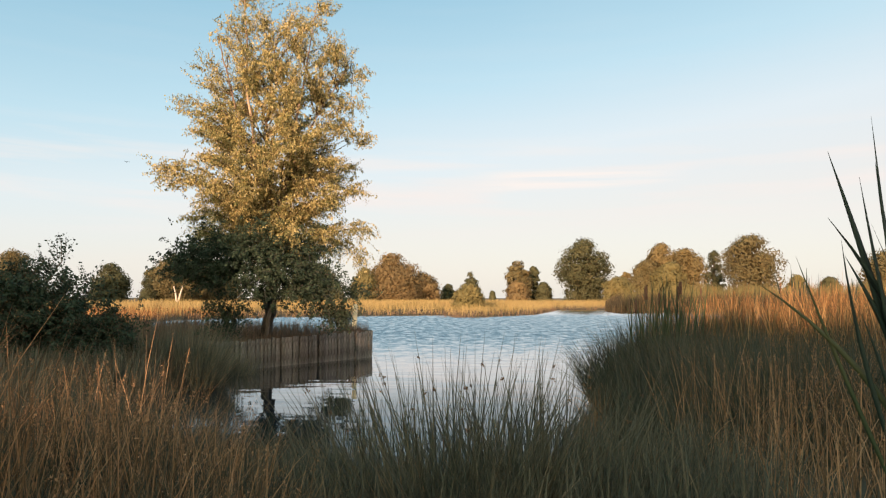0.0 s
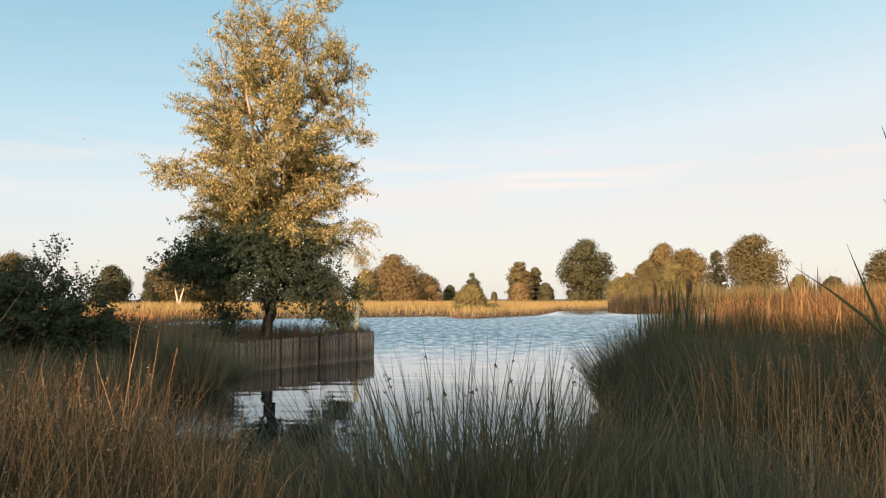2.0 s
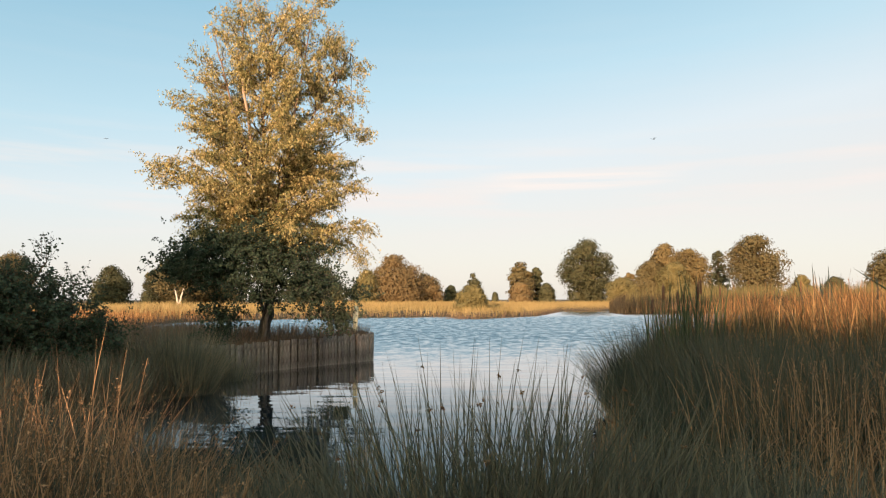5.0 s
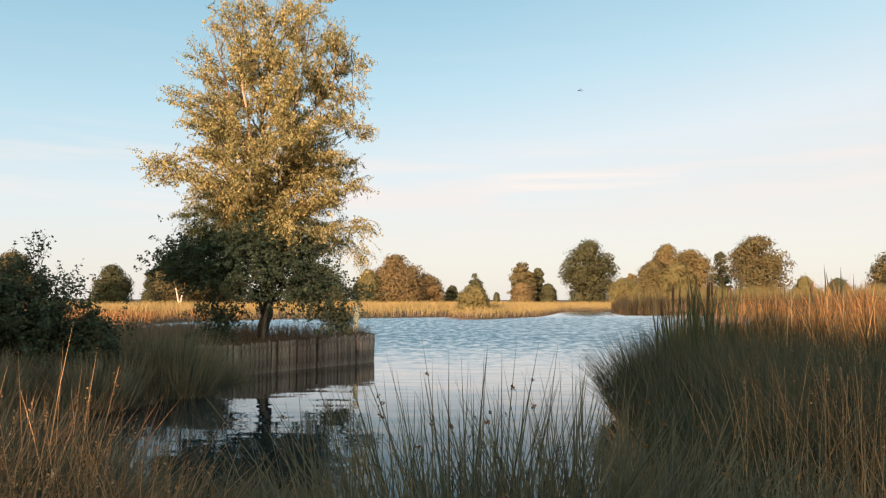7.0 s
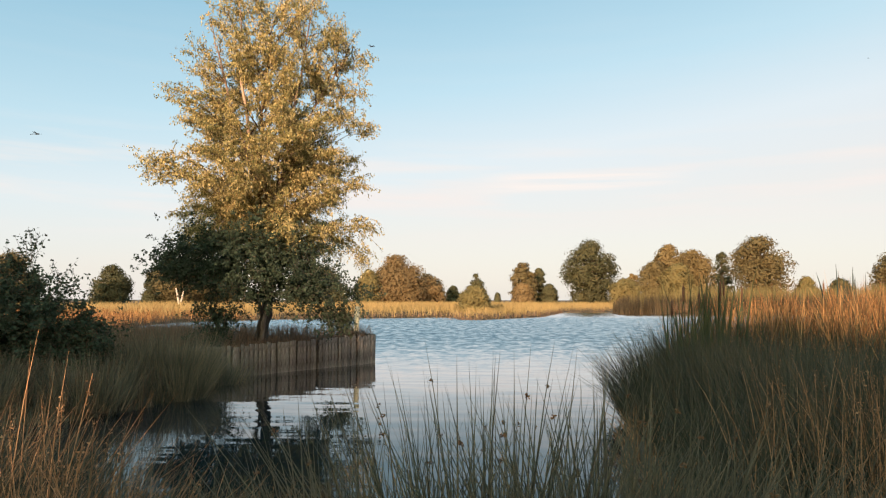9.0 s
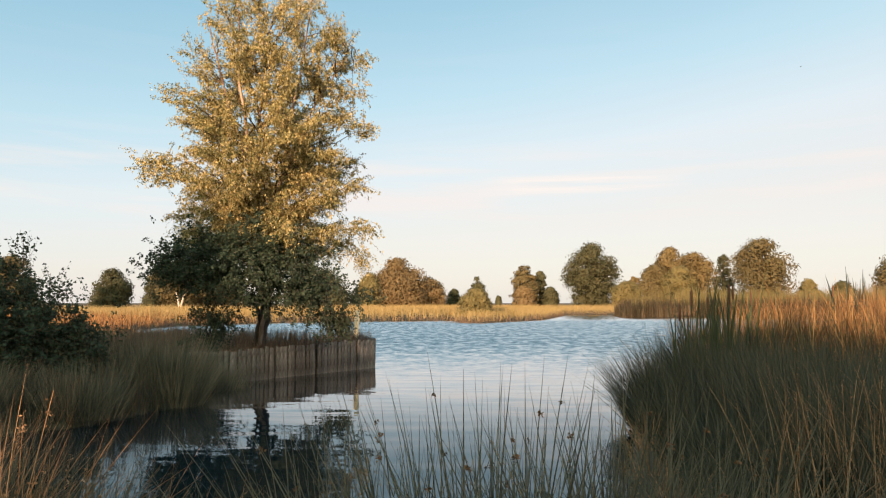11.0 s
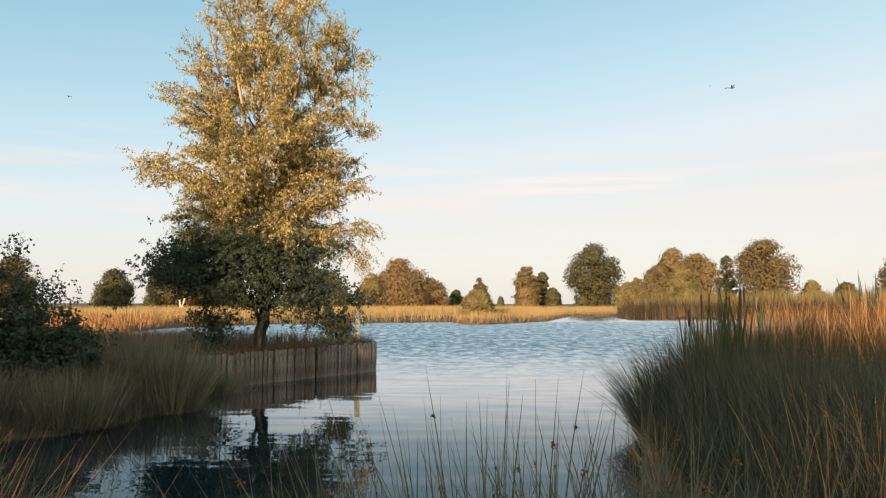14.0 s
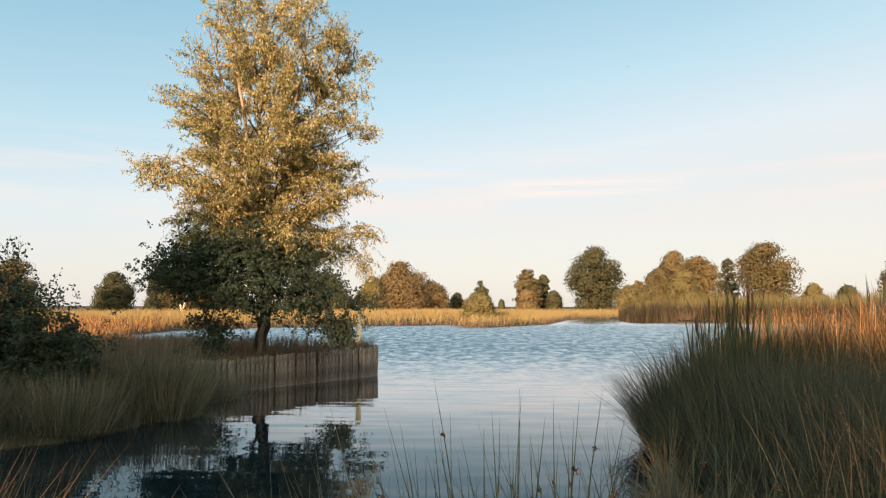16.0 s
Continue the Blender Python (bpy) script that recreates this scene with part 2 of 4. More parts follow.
M_NEAR = foliage("russet_grass", [(0.066, 0.05, 0.032), (0.17, 0.098, 0.054), (0.38, 0.196, 0.101), (0.54, 0.312, 0.178)], through_light=0.3, scale=1.6, speck=0.8)
M_TAN = foliage("tan_leaf", [(0.10, 0.078, 0.038), (0.165, 0.12, 0.056), (0.235, 0.165, 0.078)], scale=0.3, speck=0.18, patch=0.9)
M_BROWN = foliage("brown_oak_leaf", [(0.075, 0.066, 0.034), (0.125, 0.098, 0.048), (0.18, 0.132, 0.064)], scale=0.35, speck=0.18, patch=0.9)
M_HEATH = foliage("heath_stem", [(0.07, 0.054, 0.04), (0.125, 0.086, 0.062), (0.215, 0.128, 0.09)], through_light=0.15, scale=1.5, patch=1.0)
M_REED = foliage("reed_blade", [(0.03, 0.032, 0.017), (0.07, 0.062, 0.03), (0.17, 0.125, 0.058)], through_light=0.25, scale=1.2, speck=0.8)
M_MEADOW = foliage("shore_grass", [(0.15, 0.115, 0.05), (0.27, 0.19, 0.085), (0.36, 0.265, 0.125)], through_light=0.2, scale=0.3, speck=0.3, patch=1.3)
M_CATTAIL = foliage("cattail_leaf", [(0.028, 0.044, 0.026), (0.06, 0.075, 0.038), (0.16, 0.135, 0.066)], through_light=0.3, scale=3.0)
# copy of the cattail leaf with shade put into its colour
M_SHADE_CATTAIL = foliage("shaded_cattail_leaf", [(0.02, 0.031, 0.026), (0.036, 0.05, 0.04)], through_light=0.15, scale=3.0)
M_SEDGE = foliage("dark_sedge", [(0.018, 0.014, 0.01), (0.036, 0.028, 0.017), (0.075, 0.052, 0.028)], through_light=0.1, scale=0.5)
M_SPIKE = surface("cattail_spike", [(0.055, 0.028, 0.018), (0.13, 0.066, 0.042)], 8, 90)
M_BARK = surface("birch_bark", [(0.035, 0.03, 0.026), (0.10, 0.085, 0.07), (0.42, 0.36, 0.32), (0.55, 0.5, 0.46)], 3, 22, (1, 1, 0.25))
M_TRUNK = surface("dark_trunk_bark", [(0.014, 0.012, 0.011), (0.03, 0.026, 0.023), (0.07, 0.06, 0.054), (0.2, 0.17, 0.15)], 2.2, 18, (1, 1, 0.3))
M_STEM = surface("birch_stem_bark", [(0.06, 0.04, 0.03), (0.17, 0.11, 0.085), (0.36, 0.25, 0.19)], 3, 22, (1, 1, 0.25))
M_TWIG = surface("twig_bark", [(0.04, 0.028, 0.02), (0.11, 0.075, 0.05)], 5, 40, (1, 1, 0.3))
M_PLANK = surface("weathered_plank", [(0.036, 0.030, 0.029), (0.095, 0.079, 0.075), (0.178, 0.15, 0.142), (0.31, 0.266, 0.252)], 2.6, 9.0, (3.5, 3.5, 0.9), bump=0.9, vary=0.25, streaks=1.2)
M_POST = surface("pale_post", [(0.5, 0.4, 0.28), (0.8, 0.68, 0.5)], 3, 40, (4, 4, 0.5))


# ---- mesh helpers ----
def mesh_object(name, verts, faces, mat, parent=None, label=""):
    """verts (n,3) and faces (m,3 or 4) as arrays, linked as one mesh object."""
    verts, faces = np.asarray(verts, np.float32), np.asarray(faces, np.int32)
    me = bpy.data.meshes.new(name)
    me.vertices.add(len(verts))
    me.vertices.foreach_set("co", verts.ravel())
    k = faces.shape[1]
    me.loops.add(faces.size)
    me.loops.foreach_set("vertex_index", faces.ravel())
    me.polygons.add(len(faces))
    me.polygons.foreach_set("loop_start", np.arange(0, faces.size, k, dtype=np.int32))
    me.update(calc_edges=True)
    me.materials.append(mat)
    ob = new(name, me)
    if parent:
        ob.parent = parent
    if label:
        tagged(ob, label)
    return ob


def join(chunks):
    """Joins (verts, faces) pairs."""
    vs, fs, o = [], [], 0
    for v, f in chunks:
        vs.append(v)
        fs.append(np.asarray(f) + o)
        o += len(v)
    return np.concatenate(vs), np.concatenate(fs)


def smooth(ob):
    ob.data.polygons.foreach_set("use_smooth", np.ones(len(ob.data.polygons), bool))
    return ob


def blades(rng, base, length, width, lean, bend, seg=4, sides=2, heading=None):
    """Blades from base points (n,3): arrays of length, width, lean and bend (radians). sides 2: a strip; 3: a thin three-sided stalk."""
    n = len(base)
    az = rng.uniform(0, 2 * np.pi, n) if heading is None else heading
    out = np.stack([np.cos(az), np.sin(az), np.zeros(n)], 1)
    u = np.linspace(0, 1, seg + 1)
    ang = lean[:, None] + bend[:, None] * u[None, :] ** 1.6
    step = (length / seg)[:, None]
    hr = np.concatenate([np.zeros((n, 1)), np.cumsum(np.sin(ang[:, :-1]) * step, 1)], 1)
    hz = np.concatenate([np.zeros((n, 1)), np.cumsum(np.cos(ang[:, :-1]) * step, 1)], 1)
    mid = base[:, None, :] + out[:, None, :] * hr[:, :, None]
    mid[:, :, 2] += hz
    w = width[:, None] * np.clip(1.04 - u[None, :] ** 2.2, 0.06, 1) * 0.5
    turn = rng.uniform(0, 2 * np.pi, n)
    rings = []
    for s in range(sides):
        a = turn + 2 * np.pi * s / sides
        d = np.stack([np.cos(a), np.sin(a), np.zeros(n)], 1)
        rings.append(mid + d[:, None, :] * w[:, :, None])
    v = np.stack(rings, 2).reshape(-1, 3)
    per = (seg + 1) * sides
    f = []
    for i in range(seg):
        for s in range(1 if sides == 2 else sides):
            a, b = i * sides + s, i * sides + (s + 1) % sides
            f.append((a, b, b + sides, a + sides))
    f = np.asarray(f)[None] + (np.arange(n) * per)[:, None, None]
    return v, f.reshape(-1, 4)


def leaves(rng, at, size, droop=0.5, slim=0.36):
    """Small folded leaves at the points (n,3): two triangles each as one kite."""
    n = len(at)
    az = rng.uniform(0, 2 * np.pi, n)
    tilt = rng.normal(-droop, 0.6, n)
    d = np.stack([np.cos(az) * np.cos(tilt), np.sin(az) * np.cos(tilt), np.sin(tilt)], 1)
    r = rng.normal(size=(n, 3))
    side = np.cross(d, r)
    side /= np.linalg.norm(side, axis=1)[:, None] + 1e-9
    s = size[:, None]
    p0, p2 = at, at + d * s
    mid = at + d * s * 0.42
    up = np.cross(side, d) * s * 0.1
    v = np.stack([p0, mid + side * s * slim + up, p2, mid - side * s * slim + up], 1).reshape(-1, 3)
    return v, (np.arange(n) * 4)[:, None] + np.array([[0, 1, 2, 3]])


def tube(path, radii, sides=7):
    """A tapered tube along the points of path."""
    path, radii = np.asarray(path, float), np.asarray(radii, float)
    t = np.gradient(path, axis=0)
    t /= np.linalg.norm(t, axis=1)[:, None] + 1e-9
    ref = np.where(np.abs(t[:, :1]) > 0.9, [[0, 1.0, 0]], [[1.0, 0, 0]])
    a = np.cross(t, ref)
    a /= np.linalg.norm(a, axis=1)[:, None]
    b = np.cross(t, a)
    ang = np.arange(sides) * 2 * np.pi / sides
    v = path[:, None, :] + radii[:, None, None] * (a[:, None, :] * np.cos(ang)[None, :, None] + b[:, None, :] * np.sin(ang)[None, :, None])
    f = []
    for i in range(len(path) - 1):
        for s in range(sides):
            p, q = i * sides + s, i * sides + (s + 1) % sides
            f.append((p, q, q + sides, p + sides))
    return v.reshape(-1, 3), np.asarray(f)


# ---- the plan: pond, banks and ground ----
POND = [(0, 3.95), (1.1, 4.3), (1.28, 5.5), (1.5, 6.8), (1.98, 8.2), (2.4, 9.4), (2.9, 10.4), (4.5, 12.4), (9, 15), (20, 30),
        (38, 58), (40, 68), (24.5, 70), (17.6, 65), (19.6, 77), (13.9, 76), (8.2, 55), (4.9, 50), (3, 47), (1.5, 49), (0.7, 53),
        (-5.7, 50), (-11.3, 47), (-15.5, 41), (-15, 34), (-12, 27), (-8, 20.5), (-4, 17.8), (-2.0, 16.9), (-1.74, 15.8),
        (-3.95, 13.15), (-4.25, 12.0), (-3.5, 10.4), (-3.9, 8.9), (-5.0, 8.2), (-5.2, 7), (-4.2, 5.6), (-2.6, 4.6), (-1.2, 4.1)]


def shore_distance(x, y):
    """Signed distance to the pond's edge, negative on the water."""
    p = np.stack([np.ravel(x), np.ravel(y)], 1)
    a = np.array(POND)
    b = np.roll(a, -1, 0)
    best, inside = np.full(len(p), 1e9), np.zeros(len(p), bool)
    for (ax, ay), (bx, by) in zip(a, b):
        d = np.array([bx - ax, by - ay])
        t = np.clip(((p - (ax, ay)) @ d) / (d @ d), 0, 1)
        best = np.minimum(best, np.hypot(*(p - (ax, ay) - t[:, None] * d).T))
        cross = ((ay > p[:, 1]) != (by > p[:, 1])) & (p[:, 0] < (bx - ax) * (p[:, 1] - ay) / (by - ay + 1e-12) + ax)
        inside ^= cross
    return np.where(inside, -best, best).reshape(np.shape(x))


def on_spit(x, y):
    """1 on the planked spit under the birch, 0 elsewhere."""
    return np.clip((y - 12.2) / 0.8, 0, 1) * np.clip((18.5 - y) / 0.5, 0, 1) * np.clip((x + 8) / 2, 0, 1) * np.clip((0 - x) / 0.5, 0, 1)


def height(x, y):
    x, y = np.asarray(x, float), np.asarray(y, float)
    d = shore_distance(x, y)
    s = on_spit(x, y)
    bank = 0.04 + 0.30 * (1 - np.exp(-np.maximum(d, 0) / 1.2)) + 0.25 * (1 - np.exp(-np.maximum(d, 0) / 12))
    bank = bank + 0.04 * np.sin(x * 1.7 + 0.6 * y) * np.sin(y * 1.3 - 0.4 * x) * np.clip(d, 0, 1)
    top = 0.5 + 0.03 * np.sin(3 * x) * np.cos(2.3 * y)
    land = bank * (1 - s) + np.maximum(top, bank) * s
    return np.where(d > 0, land, np.maximum(-0.7, d * (0.5 + 3 * s) - 0.02))


def make_ground():
    u = np.linspace(-1, 1, 241)
    ax = np.sinh(u * 8.2) / np.sinh(8.2) * 2600
    ay = np.sinh(u * 8.2) / np.sinh(8.2) * 2600 + 9
    gx, gy = np.meshgrid(ax, ay)
    z = height(gx, gy)
    v = np.stack([gx, gy, z], -1).reshape(-1, 3)
    n = len(u)
    i = (np.arange(n - 1)[:, None] * n + np.arange(n - 1)[None]).ravel()
    f = np.stack([i, i + 1, i + n + 1, i + n], 1)
    ob = smooth(mesh_object("ground", v, f, M_GROUND))
    return tagged(ob, "brown heath soil and grassy banks round the pond", "ground", kind="structure")


def make_water():
    v = [(-90, -20, 0), (110, -20, 0), (110, 120, 0), (-90, 120, 0)]
    ob = mesh_object("water", v, [(0, 1, 2, 3)], M_WATER)
    return tagged(ob, "dark calm pond water reflecting the pale sky", "water", kind="structure")


make_ground()
water = make_water()


# ---- the planked revetment ----
def plank_mesh(rng, w, d, h):
    bm = bmesh.new()
    bmesh.ops.create_cube(bm, size=1)
    for v in bm.verts:
        v.co = Vector((v.co.x * w, v.co.y * d, (v.co.z + 0.5) * h))
        if v.co.z > h * 0.5:
            v.co.z += rng.uniform(-0.012, 0.012)
            v.co.x *= 0.94
    bmesh.ops.bevel(bm, geom=bm.edges[:], offset=0.008, segments=1, affect="EDGES")
    me = bpy.data.meshes.new("plank")
    bm.to_mesh(me)
    bm.free()
    me.materials.append(M_PLANK)
    return me


def make_revetment():
    rng = np.random.default_rng(4)
    holder = new("revetment")
    tagged(holder, "weathered grey vertical-plank revetment wall holding the spit", "wall", kind="structure")
    meshes = [plank_mesh(rng, w, d, 1.0) for w, d in ((0.078, 0.045), (0.084, 0.05), (0.07, 0.045), (0.088, 0.05), (0.074, 0.055))]
    corners = [(-4.3, 13.0), (-3.58, 12.98), (-1.36, 15.66), (-1.72, 16.95)]
    tops = [0.52, 0.535, 0.595, 0.57]
    for (ax, ay), (bx, by), ta, tb in zip(corners, corners[1:], tops, tops[1:]):
        run = math.hypot(bx - ax, by - ay)
        dx, dy = (bx - ax) / run, (by - ay) / run
        ang = math.degrees(math.atan2(dy, dx))
        # unseen dark board, added so no light shows between the planks
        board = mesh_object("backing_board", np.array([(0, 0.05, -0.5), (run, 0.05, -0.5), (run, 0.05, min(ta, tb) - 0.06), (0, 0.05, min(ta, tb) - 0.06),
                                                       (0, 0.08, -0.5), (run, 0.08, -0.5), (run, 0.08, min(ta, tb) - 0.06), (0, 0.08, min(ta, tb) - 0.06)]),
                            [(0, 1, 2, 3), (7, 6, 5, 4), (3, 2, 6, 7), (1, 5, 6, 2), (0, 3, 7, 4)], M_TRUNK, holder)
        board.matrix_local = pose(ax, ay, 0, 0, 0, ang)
        s = 0.04
        while s < run:
            k = s / run
            ob = new("plank", meshes[rng.integers(len(meshes))])
            ob.parent = holder
            off = rng.normal(0, 0.007)
            ob.matrix_local = pose(ax + dx * s + dy * off, ay + dy * s - dx * off, ta + (tb - ta) * k - 1.0 + rng.normal(0, 0.012),
                                   rng.normal(0, 0.8), rng.normal(0, 0.8), ang + rng.normal(0, 2.5))
            s += rng.uniform(0.081, 0.09)


make_revetment()


def make_post():
    v, f = tube([(0, 0, 0), (0, 0, 0.3), (0.01, 0, 1.0), (0.01, 0, 1.01)], [0.06, 0.058, 0.055, 0.03], 10)
    ob = mesh_object("post", v, f, M_POST)
    ob.matrix_world = pose(-1.78, 15.75, 0.2, 0, 1, 0)
    tagged(ob, "pale round wooden post at the end of the spit", "post")


make_post()


# ---- trees ----
def curve_points(rng, a, b, n=6, sag=0.0, wobble=0.05):
    """A wavering line from a to b."""
    a, b = np.asarray(a, float), np.asarray(b, float)
    t = np.linspace(0, 1, n)[:, None]
    p = a + (b - a) * t
    ln = np.linalg.norm(b - a)
    p += rng.normal(0, wobble * ln, (n, 3)) * np.sin(np.pi * t)
    p[:, 2] -= (sag * ln * np.sin(np.pi * t))[:, 0]
    return p


def grow_tree(name, label, seed, base, leaders, profile, leaf_mat, bark, twigs, per_twig, leaf, gap, gap_scale, twig_len, group):
    """A dense leafy tree. profile: rows of height, centre x, half width, relative to the base."""
    rng = np.random.default_rng(seed)
    root = new(name)
    root.matrix_world = pose(*base)
    tagged(root, label, "tree", group)
    wood, line = [], []
    for pts, r0, r1 in leaders:
        path = np.array(pts, float)
        k = np.linspace(0, len(path) - 1, 14)
        path = np.stack([np.interp(k, np.arange(len(path)), path[:, i]) for i in range(3)], 1)
        path[1:-1] += rng.normal(0, 0.012 * (path[-1, 2] - path[0, 2]) / 3, (12, 3))
        wood.append(tube(path, np.linspace(r0, r1, 14), 8))
        line.append(path)
    mesh_object("trunk", *join(wood), bark, root)
    spine = np.concatenate(line)
    pr = np.array(profile, float)

    def inside(n):
        z = rng.uniform(pr[0, 0], pr[-1, 0], n * 2)
        hw = np.interp(z, pr[:, 0], pr[:, 2])
        keep = rng.uniform(0, pr[:, 2].max(), n * 2) < hw
        z, hw = z[keep][:n], hw[keep][:n]
        a = rng.uniform(0, 2 * np.pi, len(z))
        r = hw * rng.uniform(0, 1, len(z)) ** 0.5
        return np.stack([np.interp(z, pr[:, 0], pr[:, 1]) + r * np.cos(a), r * np.sin(a) * 0.9, z], 1)

    ends = inside(int(twigs * 2.2))
    nz = np.array([noise.noise(Vector(p * gap_scale) + Vector((seed * 7.1, 0, 0))) for p in ends])
    ends = ends[nz > -gap][:twigs]
    wood, nodes = [], [spine]
    for e in inside(16):
        d = spine - e
        cost = np.hypot(d[:, 0], d[:, 1]) + np.abs(d[:, 2] + 0.7 * np.hypot(d[:, 0], d[:, 1])) * 0.8
        s = d[np.argmin(cost)] + e
        path = curve_points(rng, s, e, 7, -0.06, 0.035)
        wood.append(tube(path, np.linspace(0.012 + 0.012 * np.linalg.norm(e - s), 0.006, 7), 5))
        nodes.append(path[2:])
    tagged(mesh_object("limb_work", *join(wood), bark, root), kind="stuff")
    nodes = np.concatenate(nodes)
    at = []
    for e in ends:
        d = nodes - e
        s = nodes[np.argmin((d ** 2).sum(1) + np.where(d[:, 2] > 0.1, d[:, 2] * 0.8, 0))]
        path = curve_points(rng, s, e, 5, -0.05, 0.05)
        k = np.clip((e[2] - pr[0, 0]) / (pr[-1, 0] - pr[0, 0]), 0, 1.2)
        out = (e - np.array([np.interp(e[2], pr[:, 0], pr[:, 1]), 0, 0])) * (1, 1, 0)
        out /= np.linalg.norm(out) + 0.2
        drop = e + (rng.normal(0, 0.28, 3) + out * 0.45 + np.array([0, 0, -0.2 + 0.4 * k])) * twig_len
        k = rng.integers(max(2, per_twig // 2), int(per_twig * 1.5) + 1)
        mid = e + (drop - e) * rng.uniform(0, 1, k)[:, None]
        tail = path[0] + (path[-1] - path[0]) * rng.uniform(0.55, 1, max(1, k // 3))[:, None]
        spots = np.concatenate([mid, tail])
        at.append(spots + rng.normal(0, 0.14 * twig_len, spots.shape))
    at = np.concatenate(at)
    v, f = leaves(rng, at, rng.uniform(0.7, 1.3, len(at)) * leaf, 0.5, 0.42)
    tagged(mesh_object("crown", v, f, leaf_mat, root), kind="stuff")
    return root


def spray_tree(name, label, category, seed, base, leaders, outline, leaf_mat, bark, stem_bark, limb_bark, limbs, sprays, per, leaf, reach,
               depth=0.85, droop=(0.5, -0.3), crotch=1.0, tufts=(), slim=0.3, hang=0.8, outward=0.5, fuzz=0.024, pack=0.55):
    """A broadleaf tree: stems, limbs that arch out to an uneven outline, and leafy sprays along the limbs.
    outline: rows of height, least x and greatest x. tufts: extra limbs that end in a cluster of sprays (x, y, z, size, sprays)."""
    rng = np.random.default_rng(seed)
    root = new(name)
    root.matrix_world = pose(*base)
    tagged(root, label, category)
    line = []
    for i, (pts, r0, r1) in enumerate(leaders):
        path = np.array(pts, float)
        k = np.linspace(0, len(path) - 1, 14)
        path = np.stack([np.interp(k, np.arange(len(path)), path[:, j]) for j in range(3)], 1)
        path[1:-1] += rng.normal(0, 0.012 * (path[-1, 2] - path[0, 2]) / 3, (12, 3))
        smooth(mesh_object("leader" if i else "trunk", *tube(path, np.linspace(r0, r1, 14), 9), stem_bark if i else bark, root))
        line.append(path)
    spine = np.concatenate(line)
    spine = spine[spine[:, 2] > crotch]
    o = np.array(outline, float)
    z = rng.uniform(o[0, 0], o[-1, 0], limbs * 4)
    wide = np.interp(z, o[:, 0], o[:, 2] - o[:, 1])
    z = z[rng.uniform(0, wide.max(), len(z)) < wide][:limbs]
    mid, half = np.interp(z, o[:, 0], (o[:, 1] + o[:, 2]) / 2), np.interp(z, o[:, 0], (o[:, 2] - o[:, 1]) / 2)
    a, r = rng.uniform(0, 2 * np.pi, len(z)), rng.uniform(0.12, 1, len(z)) ** pack * rng.uniform(0.86, 1.04, len(z))
    ends = np.stack([mid + half * r * np.cos(a), half * depth * r * np.sin(a), z], 1)
    start, way, high = [], [], []
    todo = [(e, 0.0, None) for e in ends] + [(np.array(t[:3], float), t[3], t[4]) for t in tufts]
    for e, size, count in todo:
        d = spine - e
        flat = np.hypot(d[:, 0], d[:, 1])
        s0 = spine[np.argmin(flat + np.abs(d[:, 2] + 0.6 * flat) * 0.8)]
        path = curve_points(rng, s0, e, 8, -0.07, 0.03)
        ln = float(np.linalg.norm(e - s0))
        mesh_object("limb", *tube(path, np.linspace(0.006 + 0.008 * ln, 0.003, 8), 5), limb_bark, root)
        if count is None:
            n = max(3, rng.poisson(sprays * ln))
            t = 1 - 0.85 * rng.uniform(0, 1, n) ** 1.5
            p0 = np.stack([np.interp(t * 7, np.arange(8), path[:, j]) for j in range(3)], 1) + rng.normal(0, 0.03, (n, 3))
        else:
            p0 = e + rng.normal(0, size, (count, 3)) * (1, 0.8, 0.75)
        run = (e - s0) / (ln + 1e-6)
        start.append(p0)
        way.append(np.tile(run, (len(p0), 1)))
        high.append(np.clip((p0[:, 2] - o[0, 0]) / (o[-1, 0] - o[0, 0]), 0, 1.1))
    p0, run, k = np.concatenate(start), np.concatenate(way), np.concatenate(high)
    n = len(p0)
    dirs = run * outward + rng.normal(0, 0.42, (n, 3)) * (1, 1, 0.6)
    dirs /= np.linalg.norm(dirs, axis=1)[:, None] + 0.15
    ln = reach * rng.uniform(0.55, 1.35, n)
    fall = droop[0] + (droop[1] - droop[0]) * k

    def along(t):
        q = p0 + dirs * (ln * t)[:, None]
        q[:, 2] -= fall * ln * t ** 1.7
        return q

    wood = [tube(np.stack(c), [0.0035, 0.0026, 0.0015], 3) for c in zip(along(np.zeros(n)), along(np.full(n, 0.5)), along(np.ones(n)))]
    tagged(mesh_object("twig_work", *join(wood), limb_bark, root), kind="stuff")
    at = np.concatenate([along(rng.uniform(0.08, 1.0, n)) for i in range(per)])
    keep = rng.uniform(0, 1, len(at)) < np.tile(rng.uniform(0.45, 1.0, n), per)
    at = at[keep] + rng.normal(0, fuzz, (int(keep.sum()), 3))
    v, f = leaves(rng, at, rng.uniform(0.7, 1.3, len(at)) * leaf, hang, slim)
    tagged(mesh_object("crown", v, f, leaf_mat, root), kind="stuff")
    return root


